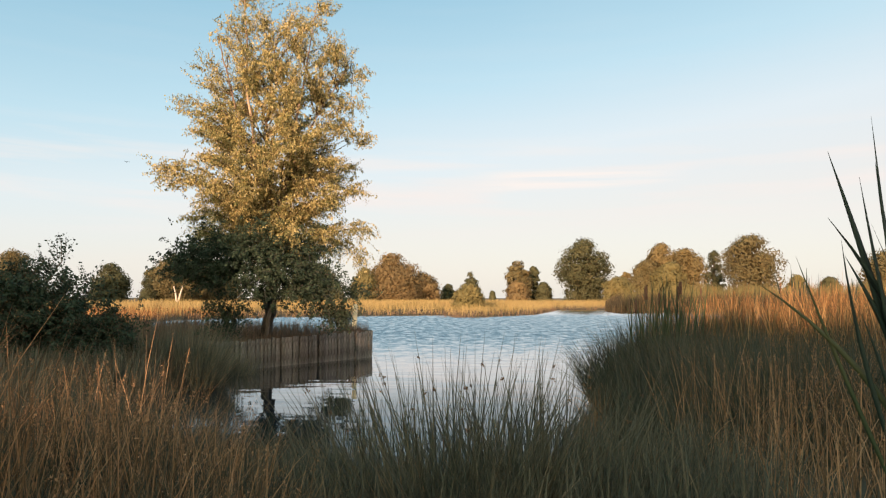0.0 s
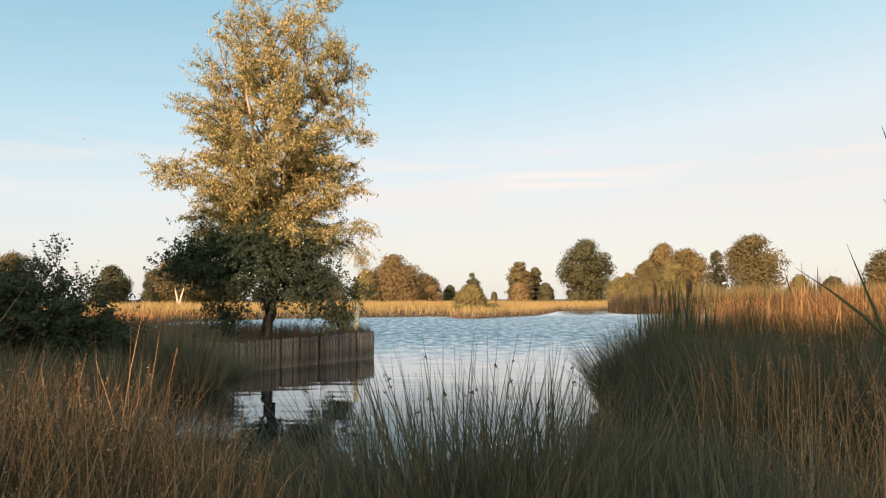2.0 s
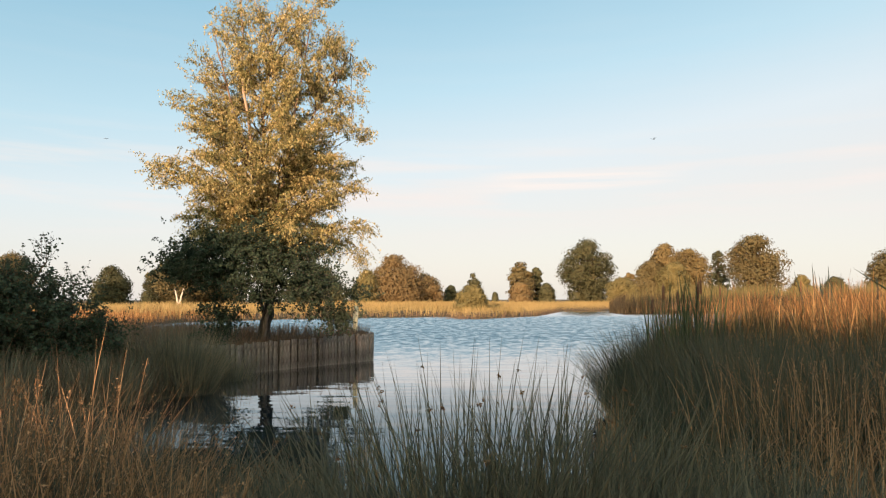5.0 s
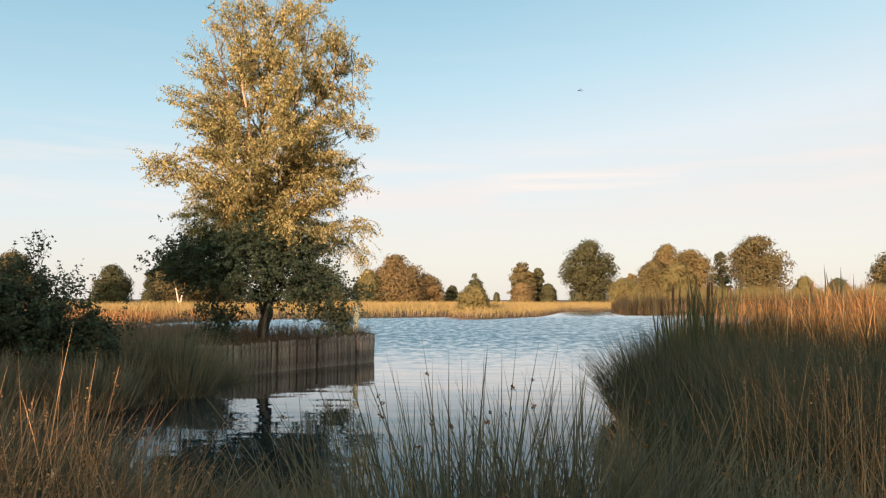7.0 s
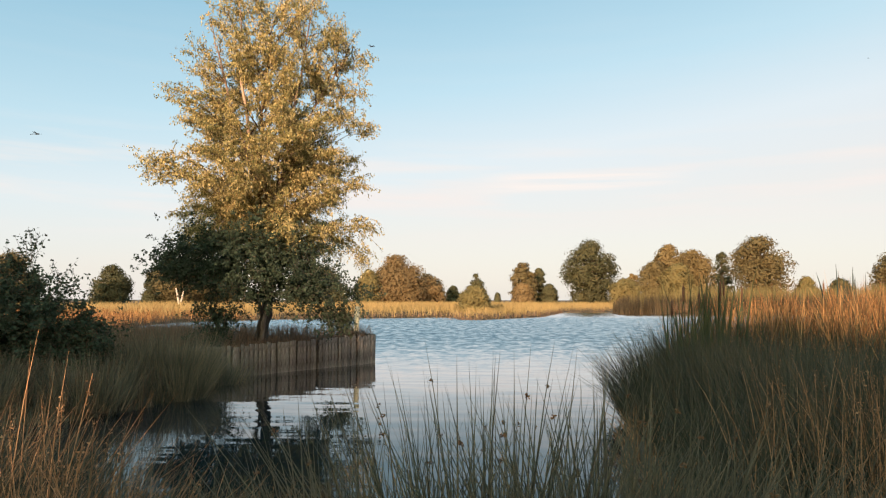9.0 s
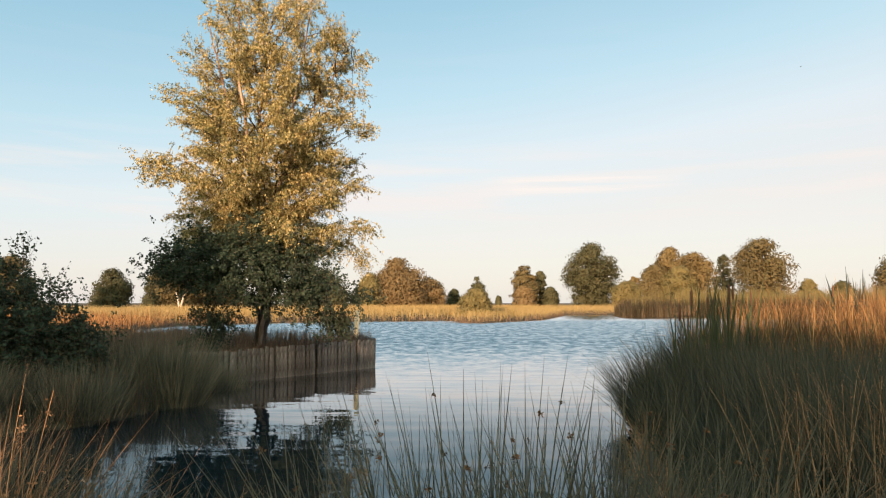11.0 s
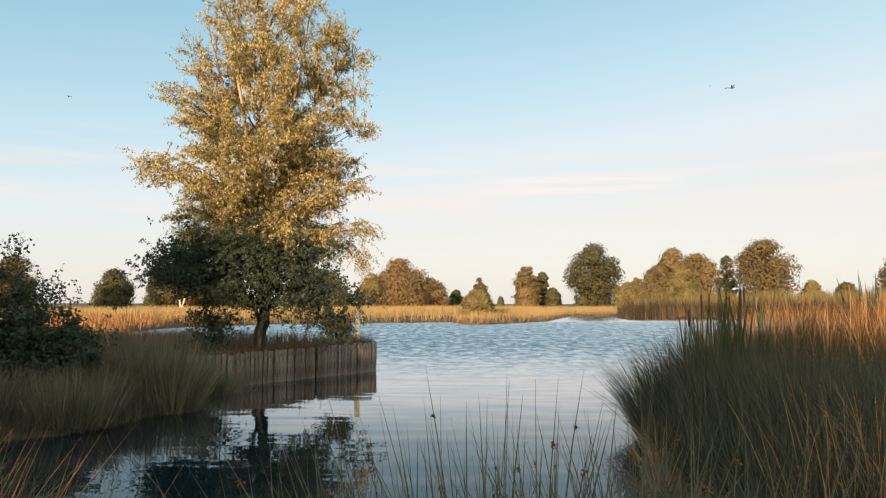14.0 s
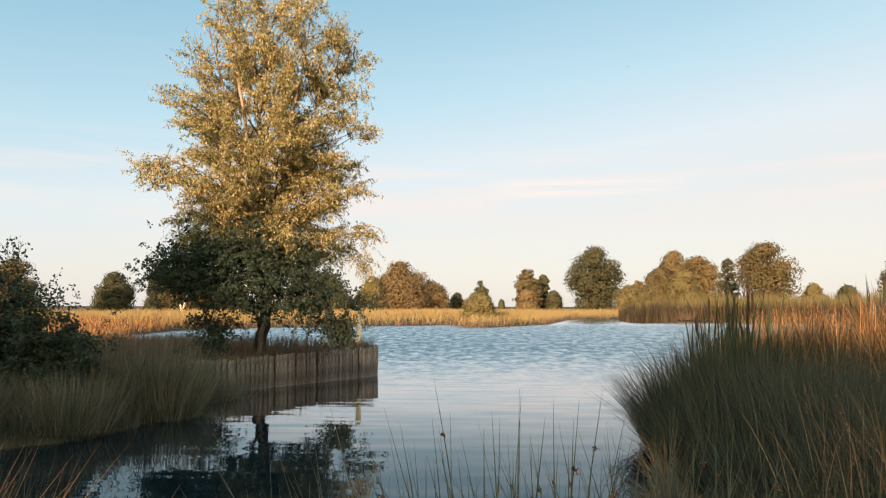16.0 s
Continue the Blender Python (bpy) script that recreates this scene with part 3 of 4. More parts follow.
def make_birch():
    b = (-3.32, 14.2, 0.5)
    lead = [([(-0.12, 0, 0), (0.0, 0, 0.6), (0.05, 0, 1.2), (-0.02, 0, 1.9)], 0.125, 0.065),
            ([(-0.02, 0, 1.8), (-0.3, 0.05, 3.2), (-0.55, -0.1, 5.4), (-0.66, -0.15, 7.3)], 0.06, 0.006),
            ([(-0.12, 0, 1.5), (0.25, 0.1, 3.4), (0.6, 0.1, 5.6), (0.86, 0.0, 7.2)], 0.05, 0.005),
            ([(-0.2, 0, 2.2), (-0.1, -0.3, 4.2), (0.05, -0.35, 5.9), (0.1, -0.3, 6.45)], 0.038, 0.006),
            ([(-0.3, 0, 3.2), (-0.7, -0.2, 4.6), (-1.05, -0.2, 5.8), (-1.25, -0.1, 6.5)], 0.03, 0.005),
            ([(0.2, 0, 3.2), (0.8, 0.1, 4.6), (1.35, 0.1, 5.5), (1.6, 0.0, 5.9)], 0.03, 0.005)]
    outline = [(1.95, -1.3, 1.6), (2.3, -1.75, 1.8), (2.65, -1.75, 1.55), (3.1, -1.9, 1.78), (3.5, -2.05, 1.84), (3.85, -1.75, 1.84),
               (4.2, -1.58, 1.85), (4.85, -1.6, 1.75), (5.25, -1.5, 1.78), (5.7, -1.42, 1.8), (6.2, -1.28, 1.4), (6.5, -1.05, 1.0)]
    tufts = [(-0.7, 0, 7.15, 0.13, 40), (-0.62, 0, 6.75, 0.2, 40), (-1.15, -0.1, 6.35, 0.15, 26), (0.9, 0, 7.1, 0.14, 40), (0.75, 0, 6.7, 0.2, 36), (0.2, -0.2, 6.45, 0.16, 30),
             (-1.42, 0, 5.75, 0.14, 20), (-1.72, 0, 5.0, 0.1, 12), (-1.78, 0, 4.75, 0.12, 14), (-2.1, 0, 3.55, 0.14, 34), (-1.95, -0.1, 3.35, 0.2, 40), (1.74, 0, 5.65, 0.12, 22),
             (1.76, 0, 4.2, 0.14, 26), (1.62, 0, 5.1, 0.14, 26), (1.7, -0.1, 2.3, 0.15, 30), (1.7, 0, 3.1, 0.12, 18), (1.72, 0, 1.8, 0.14, 24)]
    spray_tree("birch_tree", "tall slender birch with golden-green leaves on the spit", "tree", 3, b, lead, outline, M_BIRCH, M_TRUNK, M_STEM, M_TWIG,
               340, 19, 29, 0.047, 0.42, depth=0.9, droop=(0.7, -0.45), crotch=1.35, tufts=tufts, slim=0.27, hang=0.95, outward=0.6, fuzz=0.024, pack=0.42)


def make_alder():
    b = (-3.4, 13.4, 0.5)
    lead = [([(0, 0.65, 0), (0.1, 0.6, 1.0), (0.1, 0.2, 2.0)], 0.05, 0.01),
            ([(-0.06, 0.62, 0), (0.06, 0.6, 0.55), (0.0, 0.5, 0.8), (-0.9, 0, 1.6)], 0.05, 0.01),
            ([(0.02, 0.62, 0), (0.12, 0.58, 0.6), (0.3, 0.4, 0.95), (1.1, 0, 1.4)], 0.05, 0.01)]
    outline = [(0.78, -0.45, 1.9), (1.05, -1.0, 1.92), (1.34, -1.45, 1.88), (1.64, -1.5, 1.6), (1.94, -1.3, 1.1), (2.2, -0.5, 0.8)]
    tufts = [(-0.62, -0.1, 0.35, 0.17, 60), (-0.4, -0.1, 0.62, 0.17, 60), (-0.75, -0.1, 0.75, 0.15, 40), (1.5, 0.1, 0.62, 0.16, 60), (1.6, 0.1, 0.52, 0.12, 44), (1.25, 0, 0.72, 0.17, 50),
             (0.3, -0.45, 1.4, 0.4, 230), (1.0, -0.35, 1.3, 0.4, 230), (-0.5, -0.35, 1.5, 0.4, 200), (-1.2, -0.1, 1.65, 0.26, 190), (-1.4, 0, 1.45, 0.17, 110), (-1.0, 0, 1.35, 0.22, 120), (0.2, -0.3, 1.9, 0.35, 110), (1.85, 0, 1.0, 0.16, 40)]
    spray_tree("alder_bush", "dark green alder scrub below the birch crown", "bush", 8, b, lead, outline, M_ALDER, M_TRUNK, M_TRUNK, M_TRUNK,
               95, 20, 22, 0.046, 0.24, depth=0.6, droop=(0.25, 0.1), crotch=0.62, tufts=tufts, slim=0.36, hang=0.25)


def make_shrub():
    b = (-6.25, 10.2, 0.28)
    lead = [([(0, 0, 0), (-0.5, 0, 0.9), (-0.9, 0, 1.3)], 0.04, 0.01), ([(0.1, 0, 0), (0.4, 0, 1.0), (0.8, 0, 1.6)], 0.04, 0.008),
            ([(0.3, 0, 0), (0.9, 0, 0.6), (1.6, 0, 0.9)], 0.04, 0.008)]
    outline = [(0.1, -1.7, 2.05), (0.3, -1.6, 1.95), (0.55, -1.6, 1.85), (0.8, -1.5, 1.65), (1.0, -1.1, 1.35), (1.2, -0.6, 1.05), (1.35, -0.2, 0.8)]
    tufts = [(0.72, 0, 1.5, 0.12, 24), (0.78, 0, 1.68, 0.08, 10), (0.45, 0, 1.45, 0.12, 16), (0.2, 0, 1.32, 0.16, 20), (1.05, 0, 1.25, 0.12, 14), (1.3, 0, 1.1, 0.12, 14), (-0.6, 0, 1.2, 0.2, 24),
             (0.6, -0.4, 0.9, 0.35, 120), (0.0, -0.4, 0.8, 0.4, 120), (1.3, -0.3, 0.6, 0.35, 120), (1.6, -0.2, 0.4, 0.25, 90), (-0.9, -0.2, 0.7, 0.4, 160), (-0.3, -0.3, 0.9, 0.35, 150), (0.4, -0.3, 0.5, 0.4, 160), (0.8, -0.2, 0.8, 0.35, 140), (-0.2, 0, 1.08, 0.22, 110), (0.3, 0, 1.15, 0.22, 110), (-0.8, 0, 1.0, 0.26, 110), (1.35, 0, 0.8, 0.2, 80), (1.6, 0, 0.6, 0.2, 70)]
    spray_tree("shrub", "dense dark green shrub on the grassy bank", "bush", 12, b, lead, outline, M_SHRUB, M_TWIG, M_TWIG, M_TWIG,
               190, 22, 15, 0.045, 0.22, depth=0.6, droop=(0.2, -0.5), crotch=0.15, tufts=tufts, slim=0.34, hang=0.2)


make_birch()
make_alder()
make_shrub()


CROWNS = {"round": [(0, 0.55), (0.15, 0.85), (0.4, 1.0), (0.65, 0.9), (0.85, 0.6), (1.0, 0.15)],
          "tall": [(0, 0.6), (0.2, 0.95), (0.45, 1.0), (0.7, 0.8), (0.88, 0.5), (1.0, 0.2)],
          "spire": [(0, 0.8), (0.3, 1.0), (0.55, 0.7), (0.8, 0.4), (1.0, 0.08)],
          "dome": [(0, 0.95), (0.3, 1.0), (0.6, 0.85), (0.85, 0.5), (1.0, 0.12)],
          "layered": [(0, 0.85), (0.3, 1.0), (0.6, 0.95), (0.85, 0.7), (1.0, 0.2)]}


def hedge_tree(label, seed, x, y, top, half, mat):
    """A dense tree of the row on the near bank."""
    z0 = float(height(x, y)) - 0.1
    h, half = (top - z0) * 1.03, half * 1.08
    rng = np.random.default_rng(seed + 900)
    prof = [(h * k, rng.normal(0, 0.06) * half, half * w * rng.uniform(0.88, 1.08)) for k, w in CROWNS["dome"]]
    lead = [([(0, 0, 0), (0.05 * half, 0, h * 0.4), (0, 0, h * 0.9)], 0.03 * h, 0.01 * h),
            ([(0, 0, h * 0.2), (half * 0.4, 0, h * 0.5), (half * 0.5, 0, h * 0.7)], 0.02 * h, 0.008 * h),
            ([(0, 0, h * 0.2), (-half * 0.4, 0, h * 0.45), (-half * 0.5, 0, h * 0.65)], 0.02 * h, 0.008 * h)]
    return grow_tree("hedge_tree", label, seed, (x, y, z0), lead, prof, mat, M_TWIG, 310, 24, 0.56, gap=0.8, gap_scale=3.0 / half, twig_len=half * 0.3, group="hedge trees")


def facing_leaves(rng, at, normal, size, slim=0.45):
    """Leaf clumps whose faces turn outwards from the bough that they clothe."""
    n = len(at)
    nm = normal + rng.normal(0, 0.17, (n, 3))
    nm /= np.linalg.norm(nm, axis=1)[:, None] + 1e-9
    d = np.cross(nm, rng.normal(size=(n, 3)))
    d /= np.linalg.norm(d, axis=1)[:, None] + 1e-9
    side = np.cross(nm, d)
    s = size[:, None]
    v = np.stack([at - d * s * 0.5, at + side * s * slim, at + d * s * 0.5, at - side * s * slim], 1).reshape(-1, 3)
    return v, (np.arange(n) * 4)[:, None] + np.array([[0, 1, 2, 3]])


def far_tree(name, label, seed, x, y, top, half, mat, shape="round", boughs=34, leaf=0.2, per=420, group="far trees", flat=0.8, fill=0.3):
    """A tree beyond the water: foot at (x, y), height to its top, half width. Its crown is made of boughs, each a mound of leaf clumps."""
    z0 = float(height(x, y)) - 0.1
    h = top - z0
    rng = np.random.default_rng(seed + 900)
    root = new(name)
    root.matrix_world = pose(x, y, z0)
    tagged(root, label, "tree", group)
    rows = np.array([(k, w * rng.uniform(0.88, 1.06)) for k, w in CROWNS[shape]])
    lean = rng.normal(0, 0.08)
    stems = [tube([(0, 0, 0), (0.05 * half, 0, h * 0.4), (lean * half, 0, h * 0.88)], [0.035 * h, 0.025 * h, 0.006 * h], 7)]
    r0 = half * fill
    k = rng.uniform(0.0, 1, boughs * 4)
    w = np.interp(k, rows[:, 0], rows[:, 1])
    pick = rng.uniform(0, 1, len(k)) < w
    k, w = k[pick][:boughs], w[pick][:boughs]
    n = len(k)
    a = rng.uniform(0, 2 * np.pi, n)
    rad = r0 * rng.uniform(0.5, 1.25, n) * (0.62 + 0.4 * w)
    out = np.maximum(half * w - rad * 0.7, 0) * rng.uniform(0.1, 1, n) ** 0.45 * rng.uniform(0.86, 1.1, n)
    c = np.stack([out * np.cos(a) + lean * half * k, out * np.sin(a) * 0.85, h * k], 1)
    c[:, 2] = np.clip(c[:, 2], rad * flat * 0.6, h - rad * flat * 0.95)
    at, nm = [], []
    for ci, ri in zip(c, rad):
        s0 = np.array([0.02 * half, 0, max(0.12 * h, min(0.85 * h, ci[2] - 0.5 * np.hypot(ci[0], ci[1])))])
        stems.append(tube(curve_points(rng, s0, ci, 5, -0.05, 0.05), np.linspace(0.012 * h, 0.004 * h, 5), 5))
        m = int(per * (ri / r0) ** 2)
        d = rng.normal(size=(m, 3))
        d[:, 2] = d[:, 2] * 0.8 + 0.2
        d /= np.linalg.norm(d, axis=1)[:, None]
        lump = 1 + 0.14 * np.sin(d @ rng.normal(0, 4, 3) + 1) + 0.07 * np.sin(d @ rng.normal(0, 8, 3))
        q = ci + d * (ri * lump * rng.uniform(0.3, 0.97, m) ** 0.5)[:, None] * (1, 1, flat)
        ok = q[:, 2] > 0.05
        at.append(q[ok])
        nm.append(d[ok])
    at, nm = np.concatenate(at), np.concatenate(nm)
    mesh_object("trunk", *join(stems), M_TWIG, root)
    v, f = facing_leaves(rng, at, nm, leaf * rng.uniform(0.7, 1.25, len(at)))
    tagged(mesh_object("crown", v, f, mat, root), kind="stuff")
    return root


def at_column(px, depth):
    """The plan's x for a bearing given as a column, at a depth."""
    return 0.09 + (px - 784) / 1184 * depth + 0.011 * depth


def row_z(py, depth):
    """The height seen at a row, at a depth."""
    return 1.353 + depth * math.tan(math.atan((441 - py) / 1184) + radians(4.19))


# column, top row, half width in columns, depth, material, shape, words
FAR = [(692, 452, 58, 95, M_AUTUMN, "dome", "oak_tree", "round russet oak beyond the pond"),
       (748, 484, 34, 98, M_AUTUMN, "dome", "oak_tree", "low russet oak beside a larger one"),
       (646, 478, 28, 92, M_WILLOW, "dome", "willow_tree", "yellowing willow on the far bank"),
       (795, 506, 14, 110, M_OAK, "dome", "oak_tree", "small dark oak far beyond the meadow"),
       (832, 487, 24, 62, M_OAK, "spire", "willow_tree", "grey-green willow on the far shore"),
       (828, 508, 32, 56, M_WILLOW, "dome", "willow_bush", "yellow-green willow bush at the far water's edge"),
       (872, 517, 5, 160, M_OAK, "round", "oak_tree", "tiny lone oak on the far heath"),
       (920, 464, 24, 130, M_BROWN, "layered", "pine_tree", "brown layered pine beyond the meadow"),
       (918, 500, 24, 128, M_AUTUMN, "dome", "oak_tree", "low russet oak before a pine"),
       (944, 474, 14, 134, M_OAK, "layered", "pine_tree", "dark narrow pine beyond the meadow"),
       (964, 502, 16, 130, M_OAK, "dome", "oak_tree", "small round oak on the far heath"),
       (1037, 424, 50, 120, M_OAK, "tall", "oak_tree", "tall dark green oak with gaps in its crown"),
       (1092, 492, 32, 100, M_WILLOW, "dome", "birch_bush", "yellowing birch scrub behind the reed bed"),
       (1108, 480, 14, 112, M_TAN, "tall", "birch_tree", "thin bare-topped birch on the far bank"),
       (1172, 431, 36, 110, M_TAN, "tall", "birch_tree", "golden birch with a pointed crown"),
       (1142, 462, 34, 108, M_BROWN, "dome", "oak_tree", "olive oak among birches"),
       (1214, 441, 46, 112, M_TAN, "round", "birch_tree", "broad golden birch beyond the reeds"),
       (1190, 466, 42, 106, M_WILLOW, "dome", "willow_tree", "yellow-green willow beyond the reeds"),
       (1265, 444, 22, 118, M_OAK, "tall", "birch_tree", "sparse grey birch beyond the reeds"),
       (1336, 416, 58, 108, M_BROWN, "round", "oak_tree", "large round brown-green oak beyond the reeds"),
       (1415, 488, 22, 104, M_WILLOW, "dome", "willow_bush", "yellow willow scrub behind the reeds"),
       (1475, 492, 26, 100, M_OAK, "dome", "oak_bush", "low olive scrub behind the reeds"),
       (1575, 440, 50, 100, M_BROWN, "round", "oak_tree", "broad dark oak beyond the reed bed"),
       (202, 470, 36, 72, M_OAK, "dome", "oak_tree", "rounded olive oak on the heath"),
       (28, 448, 50, 60, M_BROWN, "dome", "oak_tree", "brownish oak behind the shrub"),
       (320, 455, 60, 78, M_BROWN, "round", "birch_tree", "olive birch with a pale forked trunk"),
       (275, 478, 24, 82, M_OAK, "dome", "oak_tree", "small olive oak on the heath"),
       (390, 470, 50, 84, M_BROWN, "dome", "oak_tree", "broad olive oak behind the birch"),
       (560, 470, 60, 88, M_OAK, "dome", "oak_tree", "olive oak behind the birch crown"),
       (-60, 455, 50, 66, M_OAK, "dome", "oak_tree", "olive oak on the heath"),
       (1680, 450, 60, 96, M_OAK, "round", "oak_tree", "wide olive oak on the far bank")]
THIN = {"sparse grey birch beyond the reeds", "thin bare-topped birch on the far bank", "grey-green willow on the far shore"}
for i, (px, py, hw, dep, mat, shape, nm, words) in enumerate(FAR):
    thin = words in THIN
    tree = far_tree(nm, words, 40 + i, at_column(px, dep), dep, 0.3 + row_z(py, dep), hw * 1.06 / 1184 * dep, mat, shape=shape, boughs=(46 if thin else 62) + int(hw * 1.0),
                    leaf=dep / 1184 * 3.1, per=(50 if thin else 120) + int(hw * 1.7), flat=0.5 if shape == "layered" else 0.85, fill=0.36 if thin else 0.5 if shape == "layered" else 0.33 + 3.0 / hw)
    if "forked" in words:
        for lean in (-0.45, 0.5):
            mesh_object("fork", *tube([(1.6, -4.2, 0), (1.65 + lean * 0.5, -4.3, 1.2), (1.65 + lean, -4.3, 2.1)], [0.13, 0.1, 0.07], 7), M_BARK, tree, "pale birch stem")


# ---- grasses ----
def scatter(rng, n, x0, x1, y0, y1, keep):
    p = np.stack([rng.uniform(x0, x1, n), rng.uniform(y0, y1, n)], 1)
    return p[keep(p[:, 0], p[:, 1], shore_distance(p[:, 0], p[:, 1]))]


def grass(name, label, rng, p, mat, tall, wide, lean=0.18, bend=0.5, seg=3, sides=2, kind="stuff", category="grass", heading=None):
    base = np.stack([p[:, 0], p[:, 1], height(p[:, 0], p[:, 1]) - 0.03], 1)
    n = len(p)
    v, f = blades(rng, base, tall * rng.uniform(0.6, 1.15, n), wide * rng.uniform(0.7, 1.3, n), np.abs(rng.normal(0, lean, n)),
                  np.abs(rng.normal(0, bend, n)), seg, sides, heading)
    ob = mesh_object(name, v, f, mat)
    return tagged(ob, label, category, kind=kind)


def heads_of_grass(name, label, rng, p, tall, mat, size, per, span):
    """Loose seed heads: little husks strung along the upper ends of upright stalks."""
    n = len(p)
    z0 = height(p[:, 0], p[:, 1]) - 0.03
    top = np.stack([p[:, 0] + rng.normal(0, 0.09, n), p[:, 1] + rng.normal(0, 0.09, n), z0 + tall * rng.uniform(0.82, 1.06, n)], 1)
    foot = np.stack([p[:, 0], p[:, 1], z0], 1)
    u = 1 - span * rng.uniform(0, 1, (n, per))
    at = foot[:, None] + (top - foot)[:, None] * u[:, :, None]
    at = at.reshape(-1, 3) + rng.normal(0, size * 0.5, (n * per, 3))
    stalk = [tube(np.stack(q), [0.0022, 0.0018, 0.001], 3) for q in zip(foot, foot * 0.5 + top * 0.5 + rng.normal(0, 0.02, (n, 3)), top)]
    husk = leaves(rng, at, rng.uniform(0.6, 1.3, n * per) * size, -0.7, 0.3)
    return tagged(mesh_object(name, *join(stalk + [husk]), mat), label, "grass", kind="stuff")


def tussock(name, label, seed, x, y, r, n, tall, wide, mat, lean=0.35, bend=0.45, heads=0, sides=3, seg=5, z=None, group="", singles=0):
    """A clump of stalks that fans out from its foot; heads: how many bear a small brown flower tuft."""
    rng = np.random.default_rng(seed)
    root = new(name)
    root.matrix_world = pose(x, y, float(height(x, y)) - 0.04 if z is None else z)
    tagged(root, label, "rush", group)
    rr, a = r * np.sqrt(rng.uniform(0, 1, n)), rng.uniform(0, 2 * np.pi, n)
    base = np.stack([rr * np.cos(a), rr * np.sin(a), np.zeros(n)], 1)
    ln = np.clip(rr / r * lean + rng.normal(0, 0.16, n), 0, 1.25)
    length, bn = tall * (0.42 + 0.58 * rng.uniform(0, 1, n) ** 1.25), np.abs(rng.normal(0, bend, n)) * (0.3 + 0.7 * rr / r)
    heading = a + rng.normal(0, 0.5, n)
    v, f = blades(rng, base, length, wide * rng.uniform(0.7, 1.3, n), ln, bn, seg, sides, heading)
    order = np.argsort(-length)
    vv, per = v.reshape(n, -1, 3), (seg + 1) * sides
    one = f[: len(f) // n]
    mine = {}
    for k in order[:singles]:
        mine[k] = mesh_object("stalk", vv[k], one, mat, root)
    rest = order[singles:]
    tagged(mesh_object("stalk_mass", vv[rest].reshape(-1, 3), (one[None] + (np.arange(len(rest)) * per)[:, None, None]).reshape(-1, 4), mat, root), kind="stuff")
    if heads:
        mid = v.reshape(n, seg + 1, sides, 3).mean(2)
        for k in rng.choice(order[:max(singles, heads)], heads, replace=False):
            spot = mid[k, seg - 1] * 0.75 + mid[k, seg] * 0.25
            at = spot + rng.normal(0, 0.0035, (14, 3))
            hv, hf = leaves(rng, at, rng.uniform(0.006, 0.012, 14), 0.1)
            mesh_object("flower_tuft", hv, hf, M_TUFT, mine.get(k, root), "small brown flower tuft")
    return root



# ---- the tree row behind the camera, which shades the foreground ----
def shade_row():
    """Trees and bushes standing towards the sun. u runs across the light, and each row gives the height of the tree."""
    cu, su = math.cos(SUN_AZ), math.sin(SUN_AZ)
    for i, (u, h, half) in enumerate([(-17.5, 5.6, 2.6), (-13.7, 5.4, 2.2), (-10.6, 7.6, 1.9), (-8.7, 7.4, 1.1), (-6.7, 5.4, 0.8), (-5.2, 5.0, 0.8), (-2.45, 3.25, 0.5),
                                      (-1.05, 4.9, 0.5), (-0.3, 5.6, 0.75), (0.8, 5.1, 1.0), (2.4, 4.9, 1.2), (5.2, 5.0, 1.7), (8.6, 5.2, 2.0), (12.6, 5.6, 2.4)]):
        x, y = -cu * u + su * 12.5, su * u + cu * 12.5
        hedge_tree("dense dark tree in a row on the near bank", 200 + i, x, y, h, half * 1.25, M_OAK)


shade_row()

rng = np.random.default_rng(21)
# golden meadow beyond the water
p = scatter(rng, 115000, -48, 48, 40, 100, lambda x, y, d: (d > 0.1) & (np.abs(x) < y * 0.72) & (d < 26))
grass("meadow_grass", "golden dry meadow grass along the far shore", rng, p, M_MEADOW, 0.6 + 0.15 * np.abs(np.sin(p[:, 0] * 0.31 + 1.3 * np.sin(p[:, 1] * 0.2))), 0.028, 0.3, 0.7, seg=2)
# far reed bed
p = scatter(rng, 40000, 16, 62, 60, 80, lambda x, y, d: (d > 1.0) & (d < 9) & (y < 60 + x * 0.5))
grass("reed_bed", "tall green-gold reeds along the far bank", rng, p, M_WILLOW, (2.1 + 0.45 * np.abs(np.sin(p[:, 0] * 0.23 + np.sin(p[:, 0] * 0.71)))) * np.clip((p[:, 0] - 15) / 6, 0.4, 1), 0.045, 0.1, 0.3, seg=2)
p = scatter(rng, 26000, 17, 46, 62, 75, lambda x, y, d: (d > -0.2) & (d < 1.4))
grass("bank_sedge", "dark brown sedge at the foot of the far reeds", rng, p, M_SEDGE, 1.75 * np.clip((p[:, 0] - 15) / 5, 0.3, 1), 0.05, 0.12, 0.3, seg=2)
p = scatter(rng, 26000, -34, -7, 19, 46, lambda x, y, d: (d > 0.1) & (x > -y * 0.95))
grass("heath_grass", "sunlit orange heath grass on the low bank", rng, p, M_STRAW, 0.5, 0.03, 0.3, 0.7, seg=2)
